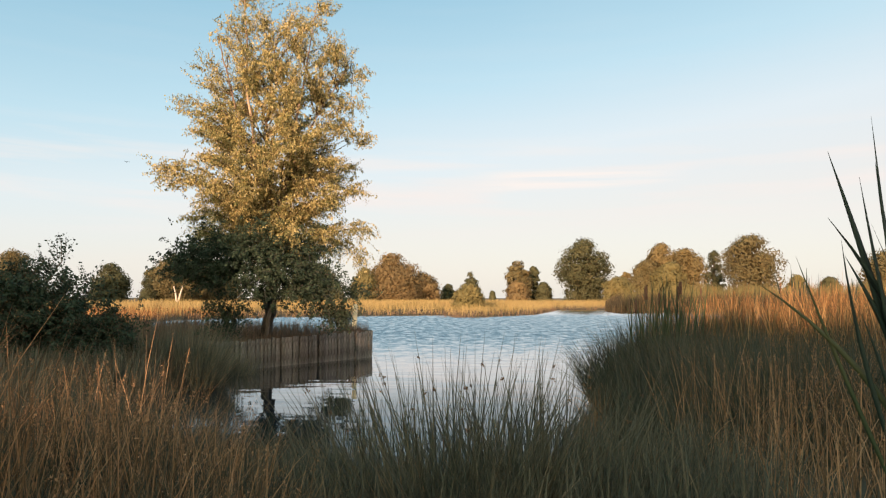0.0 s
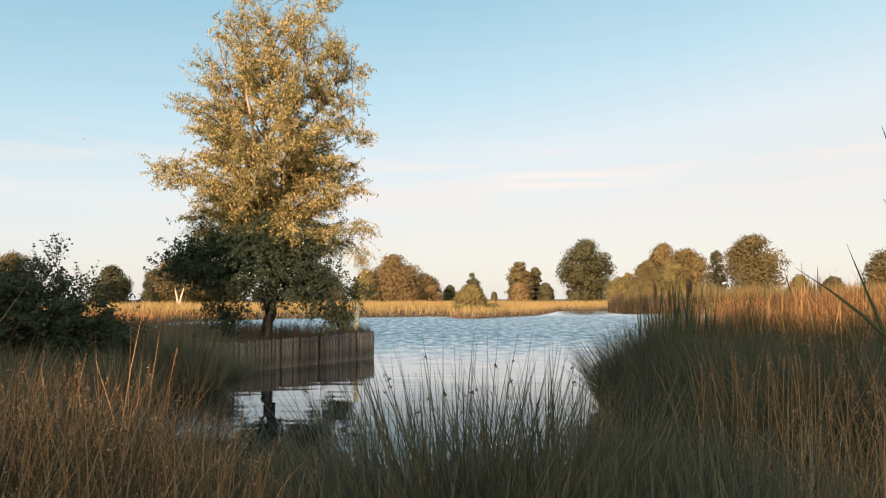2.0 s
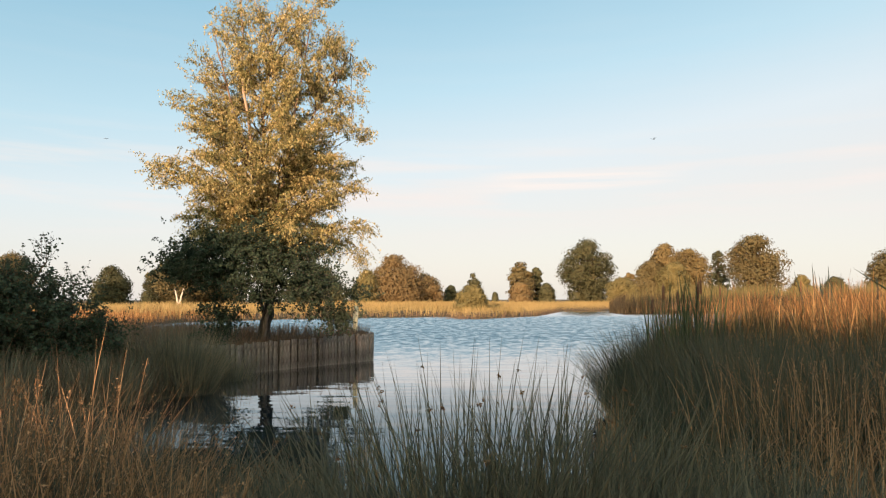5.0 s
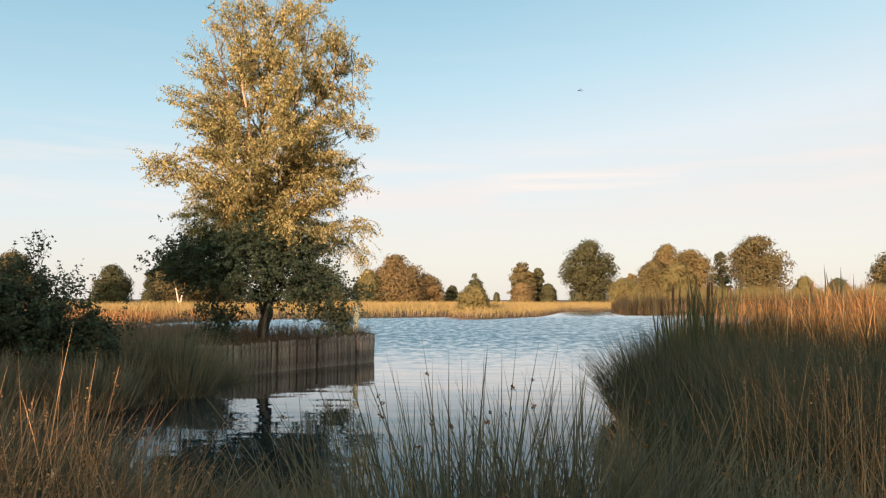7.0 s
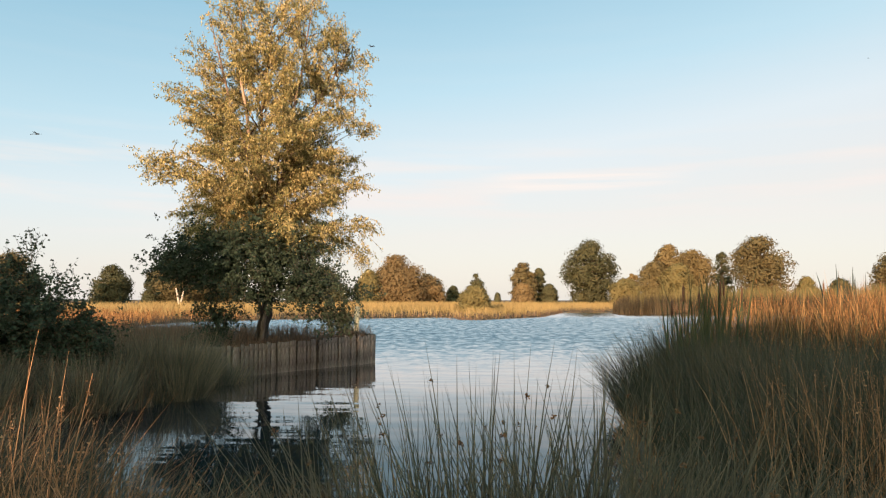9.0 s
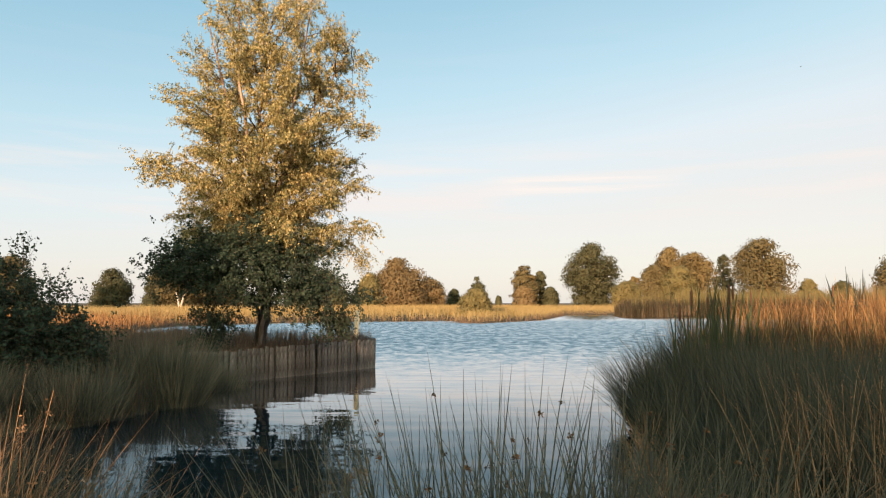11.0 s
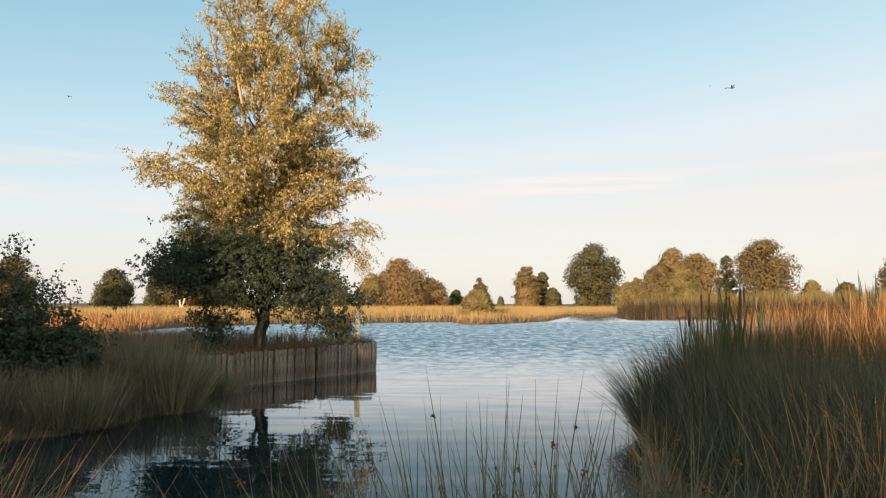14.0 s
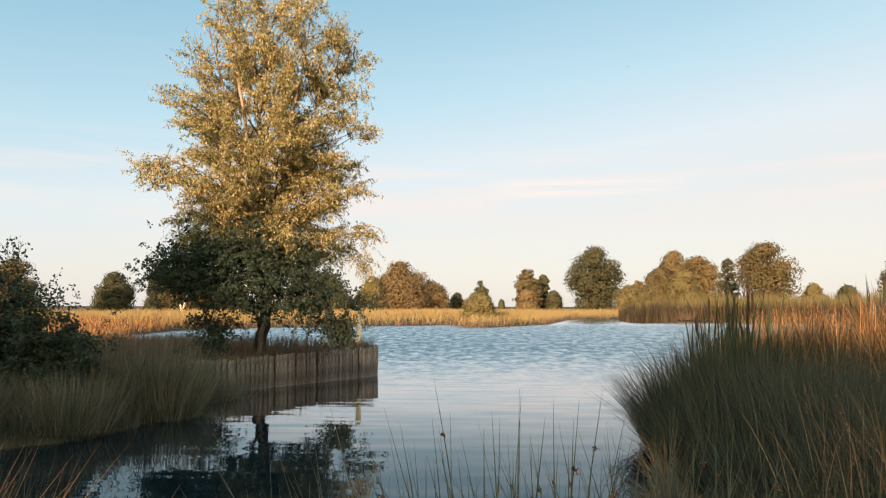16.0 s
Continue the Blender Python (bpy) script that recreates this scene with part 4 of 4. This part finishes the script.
# heath on the spit and the bank behind it
p = scatter(rng, 23000, -16, -1.4, 11.5, 21, lambda x, y, d: (d > 0.06))
grass("heather", "dark brown heather on top of the spit", rng, p, M_HEATH, 0.37, 0.013, 0.35, 0.7, seg=2)
p = scatter(rng, 16000, -9, -3.2, 4.0, 12, lambda x, y, d: (d > 0.05))
grass("bank_grass", "dark rough heathery grass on the bank", rng, p, M_HEATH, 0.5, 0.01, 0.3, 0.6)
p = scatter(rng, 7000, -9, -3.2, 4.0, 12, lambda x, y, d: (d > 0.05))
grass("bank_sedge", "dark green sedge on the bank", rng, p, M_RUSH, 0.6, 0.009)
p = scatter(rng, 9000, -9.5, -3.9, 10.8, 15.5, lambda x, y, d: (d > 0.25) & (x < -4.2 - 0.2 * np.abs(y - 12)))
grass("heather", "tall red-brown heather on the bank behind the rushes", rng, p, M_HEATH, 0.5, 0.012, 0.3, 0.6, seg=3)
p = scatter(rng, 30000, -6.5, -2.4, 4.2, 12.5, lambda x, y, d: (d > -0.12) & (d < 0.4))
grass("bank_fringe", "dark sedge fringe along the near waterline", rng, p, M_RUSH, 0.34, 0.009, 0.4, 0.8, seg=3)
# brown fringe along the far waterline
p = scatter(rng, 120000, -18, 40, 38, 82, lambda x, y, d: (d > -0.1) & (d < 0.7))
grass("shore_fringe", "brown sedge fringe along the far waterline", rng, p, M_HEATH, 0.4, 0.03, 0.3, 0.6, seg=2)
# tufts that hang over the top of the planks
k = rng.uniform(0, 1, 2600)
inward = rng.uniform(0.03, 0.5, 2600)
wall_p = np.stack([-3.58 + 2.22 * k - 0.77 * inward, 12.98 + 2.68 * k + 0.64 * inward, 0.42 + 0.06 * k], 1)
v, f = blades(rng, wall_p, rng.uniform(0.14, 0.34, 2600) * (0.75 + 0.5 * (k > 0.8)), np.full(2600, 0.009), np.abs(rng.normal(0, 0.4, 2600)), np.abs(rng.normal(0, 0.8, 2600)), 3, 2)
tagged(mesh_object("heather", v, f, M_HEATH), "reddish-brown heather along the top of the planks", "heather", kind="stuff")
# dry grass in the foreground, tallest away from the path
p = scatter(rng, 14000, -4.6, -0.28, 1.7, 4.4, lambda x, y, d: (d > -0.05) & (x < -0.3 - 0.12 * np.maximum(2.6 - y, 0)))
near_tall = (0.5 + 0.6 * np.clip((-p[:, 0] - 0.25) / 0.95, 0, 1)) * (0.95 - 0.22 * np.clip((p[:, 1] - 2.7) / 1.0, 0, 1)) * (0.86 + 0.16 * np.sin(p[:, 0] * 5.1 + 1.3 * np.sin(p[:, 1] * 4.3)))
edge = p[:, 1] > 3.25
grass("near_grass", "russet dry grass in the foreground", rng, p[~edge], M_NEAR, near_tall[~edge], 0.0052, 0.22, 0.75, seg=5)
grass("leaning_grass", "russet dry grass that leans out over the water", rng, p[edge], M_NEAR, near_tall[edge], 0.0055, 0.7, 0.7, seg=5, heading=rng.normal(0.1, 0.6, int(edge.sum())))
heads_of_grass("seed_heads", "small russet seed heads of the foreground grass", rng, p[~edge][::7], near_tall[~edge][::7] * 0.96, M_NEAR, 0.009, 16, 0.1)
p = scatter(rng, 20000, -4.0, -0.2, 1.9, 4.3, lambda x, y, d: (d > -0.05) & (x < -0.3))
grass("green_grass", "dark green grass among the dry stalks", rng, p, M_RUSH, 0.45 + 0.35 * np.clip((-p[:, 0] - 0.25) / 1.3, 0, 1), 0.0062, 0.25, 0.7, seg=4)
p = scatter(rng, 2600, 0.9, 5.5, 2.2, 5.6, lambda x, y, d: (d > 0.0) & (x > 0.95 + 0.15 * y))
grass("near_grass", "russet dry grass on the near bank", rng, p, M_NEAR, 0.82, 0.0052, 0.3, 0.75, seg=5)
heads_of_grass("seed_heads", "small russet seed heads on the near bank", rng, p[::7], np.full(len(p[::7]), 0.8), M_NEAR, 0.009, 14, 0.1)
p = scatter(rng, 11000, 1.0, 7, 4.5, 10.5, lambda x, y, d: (d > 0.0) & (x > 2.0))
grass("green_grass", "dark green sedge on the near bank", rng, p, M_RUSH, 0.8, 0.008, 0.25, 0.5, seg=4)
p = scatter(rng, 26000, 2.6, 22, 9.2, 30, lambda x, y, d: (d > 0.15) & (y < 14 + x) & (x > 13.4 - y))
p = np.concatenate([p, scatter(rng, 6000, 3.2, 9, 6.8, 11, lambda x, y, d: (d > 0.1) & (x > 3.3 + 0.35 * (10 - y)))])
p = np.concatenate([p, scatter(rng, 9000, 3.0, 10, 9.6, 14, lambda x, y, d: (d > 0.1))])
# the reeds stand in clumps of uneven height
lift = np.array([noise.noise(Vector((q[0] * 1.9, q[1] * 1.9, 3.0))) + 0.6 * noise.noise(Vector((q[0] * 6.0, q[1] * 6.0, 9.0))) for q in p])
p, lift = p[lift > -0.34], lift[lift > -0.34]
reed_tall = 1.13 * (1 + 0.22 * lift)
grass("tall_reeds", "sunlit russet reeds on the bank", rng, p[np.arange(len(p)) % 3 > 0], M_STRAW, reed_tall[np.arange(len(p)) % 3 > 0], 0.0125, 0.2, 0.55, seg=4)
grass("green_reeds", "olive-brown reeds among the russet ones", rng, p[::3], M_REED, reed_tall[::3] * 0.95, 0.012, 0.2, 0.5, seg=4)
near = p[:, 1] < 17
heads_of_grass("reed_plumes", "brown feathery plumes of the sunlit reeds", rng, p[near][::9], reed_tall[near][::9], M_STRAW, 0.012, 14, 0.2)

p = scatter(rng, 5200, -0.7, 1.5, 2.75, 3.75, lambda x, y, d: (d > -0.2))
grass("green_grass", "short dense grey-green sedge at the foot of the rushes", rng, p, M_SPRIG, 0.56, 0.007, 0.24, 0.5, seg=4)
p = scatter(rng, 14000, -7, 7, -5, 2.3, lambda x, y, d: (d > 0.0) & (np.abs(x) > 0.45))
grass("bank_turf", "short trodden dry turf on the near bank", rng, p, M_NEAR, 0.26, 0.008, 0.35, 0.7, seg=2)

tussock("grass_tussock", "russet dry grass leaning over the water", 91, -1.75, 3.7, 0.32, 170, 1.05, 0.008, M_NEAR, 0.85, 0.5, singles=30)
tussock("grass_tussock", "russet dry grass leaning over the water", 92, -1.42, 3.4, 0.25, 120, 0.92, 0.008, M_NEAR, 0.85, 0.5, singles=20)

for i, (px, y, r, tl) in enumerate([(800, 47.6, 0.9, 0.9), (818, 47.2, 0.7, 0.75), (1120, 72.0, 2.2, 1.6), (1175, 70.5, 2.0, 1.5)]):
    tussock("sedge_clump", "brown sedge clump at the far water's edge", 120 + i, at_column(px, y), y, r, 420, tl, 0.035, M_HEATH, 0.4, 0.4, sides=2, seg=3, group="sedge clumps")

swaying = []
for i, (x, y, r, n, tl, hd) in enumerate([(0.2, 3.35, 0.38, 640, 1.12, 16), (0.62, 3.45, 0.34, 500, 1.02, 11), (-0.22, 3.4, 0.3, 330, 0.95, 8), (0.95, 3.6, 0.28, 360, 0.85, 5)]):
    front = tussock("rush_tussock", "slender green rushes with brown tufts at the water's edge", 31 + i, x, y, r, n, tl, 0.0085, M_SPRIG, 0.6, 0.22, heads=hd, singles=60)
    swaying.append(front)
for i, (x, y, r, n, tl) in enumerate([(0.15, 3.2, 0.4, 220, 0.66), (0.7, 3.3, 0.4, 220, 0.62), (1.15, 3.5, 0.3, 160, 0.62)]):
    tussock("grass_tussock", "withered brown grass at the foot of the rushes", 150 + i, x, y, r, n, tl, 0.006, M_NEAR, 0.7, 0.6, sides=2, seg=4, singles=8)
RIGHT = [(2.62, 9.0, 0.45, 1100, 1.1), (3.2, 9.5, 0.5, 1100, 1.12), (2.8, 8.1, 0.4, 1000, 0.95), (2.9, 7.1, 0.4, 900, 0.88), (2.8, 6.2, 0.4, 800, 0.82),
         (3.7, 9.7, 0.6, 1100, 1.1), (3.2, 8.4, 0.6, 1100, 1.0), (3.2, 7.3, 0.6, 1000, 0.96), (3.0, 5.6, 0.5, 900, 0.9), (2.3, 5.2, 0.35, 600, 0.72), (2.15, 6.1, 0.32, 500, 0.6), (1.8, 5.0, 0.28, 400, 0.58), (2.4, 7.4, 0.3, 500, 0.62), (1.98, 6.6, 0.25, 500, 0.42), (1.85, 5.7, 0.25, 450, 0.4), (2.25, 7.7, 0.3, 600, 0.6), (2.35, 8.5, 0.36, 800, 0.85)]
DEAD = [(1.62, 6.6, 0.2, 130, 0.5), (1.85, 7.4, 0.2, 120, 0.5), (1.5, 5.7, 0.2, 130, 0.45), (2.15, 8.3, 0.2, 110, 0.5)]
LEFT = [(-3.8, 10.9, 0.5, 1300, 1.12), (-3.5, 10.45, 0.32, 600, 0.85), (-3.62, 12.2, 0.42, 900, 0.95), (-4.0, 12.3, 0.4, 700, 0.8), (-4.1, 9.2, 0.45, 800, 0.75), (-5.1, 8.7, 0.45, 700, 0.75), (-4.4, 10.6, 0.5, 800, 0.9), (-3.9, 11.2, 0.4, 600, 0.85)]
for i, (x, y, r, n, tl) in enumerate(RIGHT + LEFT):
    # the left bank's extra skylight is put into the lighter M_SPRIG colour
    tussock("rush_tussock", "dense dark green rush tussock overhanging the water", 60 + i, x, y, r, int(n * 1.1), tl, 0.008, M_RUSH if x > 0 else M_SPRIG, (0.85 if y > 8.5 else 0.6) if x > 0 else 0.5, 0.22, sides=2, seg=4, singles=14)

for i, (x, y, r, n, tl) in enumerate(DEAD):
    tussock("grass_tussock", "withered brown stalks drooping into the water", 140 + i, x, y, r, n, tl, 0.007, M_NEAR, 1.2, 0.7, sides=2, seg=4, singles=6)


def cattail(seed, x, y, tall, count, spikes, label, spread=0.14, wide=0.034, mat=None, lean=0.09, bow=0.2):
    """A cattail: upright strap leaves and stems with brown spikes."""
    rng = np.random.default_rng(seed)
    mat = mat or M_CATTAIL
    root = new("cattail_plant")
    root.matrix_world = pose(x, y, float(height(x, y)) - 0.05)
    tagged(root, label, "cattail", "cattails")
    for i in range(count):
        b = np.array([[rng.normal(0, spread), rng.normal(0, spread), 0]])
        v, f = blades(rng, b, np.array([tall * rng.uniform(0.7, 1.05)]), np.array([wide * rng.uniform(0.8, 1.2)]), np.array([abs(rng.normal(0, lean))]),
                      np.array([abs(rng.normal(0, bow))]), 8, 3)
        mesh_object("leaf", v, f, mat, root)
    for i in range(spikes):
        bx, by, h = rng.normal(0, spread), rng.normal(0, spread), tall * rng.uniform(0.7, 0.82)
        lx, ly = rng.normal(0, 0.04, 2)
        stem = mesh_object("stem", *tube([(bx, by, 0), (bx + lx, by + ly, h * 0.6), (bx + 1.6 * lx, by + 1.6 * ly, h)], [0.006, 0.005, 0.004], 6), mat, root)
        c = np.array([bx + 1.6 * lx, by + 1.6 * ly, h])
        smooth(mesh_object("spike", *tube([c - (0, 0, 0.01), c, c + (0, 0, 0.012), c + (0, 0, 0.15), c + (0, 0, 0.162), c + (0, 0, 0.2)], [0.002, 0.007, 0.0115, 0.0115, 0.004, 0.001], 9), M_SPIKE, stem,
                           "brown velvety seed spike"))
    return root


for i, (x, y, tall, n, k) in enumerate([(2.7, 8.66, 1.5, 11, 3), (2.93, 8.75, 1.54, 11, 4), (3.2, 8.9, 1.52, 9, 2), (3.48, 9.2, 1.58, 9, 0), (3.9, 9.6, 1.4, 6, 1)]):
    cattail(300 + i, x, y, tall, n, k, "green cattail with brown spikes among the reeds" if k else "yellowing cattail leaves among the reeds", 0.09, 0.032)
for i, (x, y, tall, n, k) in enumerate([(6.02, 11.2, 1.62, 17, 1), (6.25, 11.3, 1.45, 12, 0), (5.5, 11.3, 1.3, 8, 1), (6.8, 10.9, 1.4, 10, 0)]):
    cattail(310 + i, x, y, tall, n, k, "cattail standing above the sunlit reeds, shade put into its leaf colour", 0.1, 0.055, M_SHADE_CATTAIL, 0.06, 0.1)


def near_cattail():
    """Tall strap leaves close by: each runs from the foot of the plant through a bend to its tip."""
    root = new("cattail_plant")
    fx, fy = 1.69, 2.32
    root.matrix_world = pose(fx, fy, float(height(fx, fy)) - 0.05)
    tagged(root, "tall cattail leaves close by, shade put into most leaves' colour", "cattail", "cattails")
    rng = np.random.default_rng(320)
    z0 = float(height(fx, fy)) - 0.05
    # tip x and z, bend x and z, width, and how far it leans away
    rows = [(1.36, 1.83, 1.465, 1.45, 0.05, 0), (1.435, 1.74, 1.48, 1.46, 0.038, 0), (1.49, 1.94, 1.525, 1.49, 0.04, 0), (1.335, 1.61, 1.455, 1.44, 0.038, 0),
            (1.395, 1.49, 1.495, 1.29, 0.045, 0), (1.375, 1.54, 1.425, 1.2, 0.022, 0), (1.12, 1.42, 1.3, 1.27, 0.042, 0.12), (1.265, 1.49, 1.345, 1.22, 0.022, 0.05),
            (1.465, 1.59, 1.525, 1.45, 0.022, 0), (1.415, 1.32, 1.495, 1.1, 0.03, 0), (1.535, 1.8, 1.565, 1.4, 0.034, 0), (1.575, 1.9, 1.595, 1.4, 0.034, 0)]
    for tx, tz, mx, mz, wide, away in rows:
        foot = np.array([rng.normal(0, 0.05), rng.normal(0, 0.06), 0])
        dy = away + rng.normal(0, 0.02)
        bend_at, tip = np.array([mx - fx, 0.5 * dy, mz - z0]), np.array([tx - fx, dy, tz - z0])
        u = np.linspace(0, 1, 13)[:, None]
        k = float(np.linalg.norm(bend_at - foot) / (np.linalg.norm(bend_at - foot) + np.linalg.norm(tip - bend_at)))
        ctrl = (bend_at - foot * (1 - k) ** 2 - tip * k ** 2) / (2 * k * (1 - k))
        mid = foot * (1 - u) ** 2 + ctrl * 2 * u * (1 - u) + tip * u ** 2
        w = 0.5 * wide * np.clip(1.02 - u ** 3, 0.03, 1) * np.clip(0.22 + 1.1 * u, 0, 1)
        a_ = rng.uniform(-0.6, 0.6)
        side_way = np.array([math.cos(a_), math.sin(a_), 0])
        fold = np.array([-math.sin(a_), math.cos(a_), 0])
        v = np.stack([mid - side_way * w, mid + fold * w * 0.35, mid + side_way * w, mid - fold * w * 0.1], 1).reshape(-1, 3)
        f = [(i * 4 + j, i * 4 + (j + 1) % 4, i * 4 + 4 + (j + 1) % 4, i * 4 + 4 + j) for i in range(12) for j in range(4)]
        # leaves that don't lean away get the colour with shade in it
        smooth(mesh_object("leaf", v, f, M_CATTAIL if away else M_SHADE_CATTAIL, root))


near_cattail()


# ---- dragonflies over the pond ----
M_INSECT = surface("insect_body", [(0.012, 0.012, 0.014), (0.03, 0.028, 0.03)], 60, 300, rough=0.4)
M_WING = foliage("insect_wing", [(0.10, 0.10, 0.11), (0.16, 0.16, 0.17)], through_light=0.6)


def ellipsoid(c, r, n=8):
    t = np.linspace(-0.98, 0.98, n)
    return tube([(c[0] + r[0] * k, c[1], c[2]) for k in t], r[1] * np.sqrt(1 - t ** 2) + 0.0003, 8)


def dragonfly():
    """Head towards +x, wings spread across."""
    root = new("dragonfly")
    tagged(root, "dark dragonfly in flight over the pond", "dragonfly", "dragonflies")
    smooth(mesh_object("thorax", *ellipsoid((0.0, 0, 0), (0.013, 0.006)), M_INSECT, root))
    smooth(mesh_object("head", *ellipsoid((0.016, 0, 0.001), (0.005, 0.0055)), M_INSECT, root))
    smooth(mesh_object("abdomen", *tube([(-0.010, 0, 0), (-0.02, 0, 0.001), (-0.04, 0, 0.001), (-0.058, 0, -0.001), (-0.06, 0, -0.001)],
                                        [0.0035, 0.0025, 0.0024, 0.003, 0.0008], 8), M_INSECT, root))
    for x0, ln, back_turn in ((0.006, 0.047, 0.06), (-0.003, 0.044, -0.16)):
        for side_of in (1, -1):
            u = np.linspace(0, 1, 7)
            w = 0.0095 * np.sin(np.pi * (0.12 + 0.8 * u)) ** 0.6
            y = side_of * (0.004 + ln * u)
            x = x0 + back_turn * ln * u
            z = 0.004 + 0.16 * ln * u
            top = np.stack([np.stack([x + w * 0.35, y, z + 0.0003], 1), np.stack([x - w * 0.65, y, z + 0.0003], 1)], 1).reshape(-1, 3)
            low = top - (0, 0, 0.0006)
            f = [(2 * i, 2 * i + 1, 2 * i + 3, 2 * i + 2) for i in range(6)]
            f += [(14 + a_, 14 + d_, 14 + c_, 14 + b_) for a_, b_, c_, d_ in f]
            f += [(0, 2, 16, 14), (2, 4, 18, 16), (4, 6, 20, 18), (6, 8, 22, 20), (8, 10, 24, 22), (10, 12, 26, 24)]
            mesh_object("wing", np.concatenate([top, low]), f, M_WING, root)
    return root


FLIGHTS = {
    'A': [(0, -2.89, 7.68, 2.60), (1.3, -1.78, 7.82, 2.56), (2.4, -0.80, 7.62, 2.66), (2.7, -0.49, 7.46, 2.67), (3, -0.18, 7.48, 2.73),
          (3.3, 0.16, 7.50, 2.84), (3.6, 0.52, 7.52, 2.90), (3.9, 0.92, 7.54, 2.87), (4.2, 1.32, 7.56, 2.87), (5.2, 2.53, 8.03, 3.19),
          (5.9, 2.47, 8.08, 3.44), (6.5, 1.97, 7.94, 3.53), (7, 1.52, 7.81, 3.53), (7.5, 1.05, 7.67, 3.62), (8, 0.52, 7.54, 3.60),
          (8.5, -0.11, 7.39, 3.56), (9, -0.63, 7.43, 3.76), (10.4, -2.63, 10.14, 4.27), (12.5, -4.52, 11.32, 4.27), (13, -4.89, 11.34, 4.35),
          (13.5, -5.24, 11.37, 4.43), (14, -5.56, 11.40, 4.47), (14.5, -5.88, 11.44, 4.39), (15, -6.19, 11.48, 4.36), (16, -6.96, 11.51, 4.31)],
    'C': [(0, -4.06, 9.16, 3.17), (0.5, -4.89, 10.24, 3.32), (1, -6.64, 14.24, 4.10), (2, -8.35, 16.28, 5.17), (2.7, -8.70, 16.33, 5.61),
          (3, -8.68, 16.38, 5.48), (4.2, -6.39, 14.53, 4.38), (5.2, -5.21, 10.64, 3.88), (6.4, -4.83, 6.78, 3.43), (7, -4.34, 6.65, 3.45),
          (7.5, -3.57, 6.52, 3.26), (8, -2.86, 6.49, 3.03), (8.5, -2.33, 6.65, 2.91), (9.2, -1.90, 7.32, 2.90), (10.4, -1.36, 8.73, 2.96),
          (11.5, -0.53, 9.32, 3.19), (12, -0.26, 8.36, 3.12), (12.5, 0.08, 7.40, 3.06), (13, 0.64, 6.24, 2.77), (13.5, 1.24, 5.89, 2.67),
          (14, 1.84, 5.72, 2.75), (14.5, 2.46, 5.64, 2.80), (15, 3.15, 5.68, 2.86), (16, 4.55, 5.70, 3.09)],
    'D': [(0, -8.54, 4.74, 2.59), (7.5, -4.16, 5.46, 2.64), (9, -2.50, 5.34, 2.38), (9.3, -2.20, 5.37, 2.34), (10.4, -1.20, 5.68, 2.26),
          (11.5, 0.01, 5.78, 2.25), (12, 0.62, 5.61, 2.27), (12.5, 1.22, 5.54, 2.45), (13, 1.83, 5.45, 2.61), (13.5, 2.44, 5.48, 2.76),
          (14, 3.09, 5.51, 2.87), (16, 5.79, 5.59, 3.18)],
    'G': [(0, 16.62, 19.51, 9.23), (10, 11.86, 20.74, 8.49), (12.5, 9.25, 21.01, 8.10), (13.5, 8.44, 21.11, 7.86), (14, 7.99, 21.15, 7.89),
          (14.5, 7.53, 21.17, 7.98), (15, 6.97, 21.19, 8.17), (16, 5.49, 21.19, 8.57)],
}
dragonflies = {key: dragonfly() for key in FLIGHTS}
for insect in dragonflies.values():
    insect.scale = (0.75, 0.75, 0.75)


def flight_rows(path):
    """Poses along a flight, the head turned the way it flies."""
    rows, turn = [], None
    for i, (t, x, y, z) in enumerate(path):
        a_, b_ = path[max(i - 1, 0)], path[min(i + 1, len(path) - 1)]
        h = math.degrees(math.atan2(b_[2] - a_[2], b_[1] - a_[1]))
        if turn is not None:
            h = turn + max(-80, min(80, (h - turn + 180) % 360 - 180))
        turn = h
        rows.append((t, pose(x, y, z, 0, 0, h)))
    return rows


def motions():
    walk(water, [(0.0, pose(0, 0, 0)), (16.0, pose(-0.8, -0.4, 0))])
    # the rushes at the water's edge sway a little in the wind
    for i, clump in enumerate(swaying):
        base = clump.matrix_world.copy()
        walk(clump, [(2.0 * k, base @ pose(0, 0, 0, 0.5 * math.sin(1.9 * k + i), 0.7 * math.sin(2.3 * k + 1.7 * i), 0)) for k in range(9)])
    for key, path in FLIGHTS.items():
        walk(dragonflies[key], flight_rows(path))


motions()
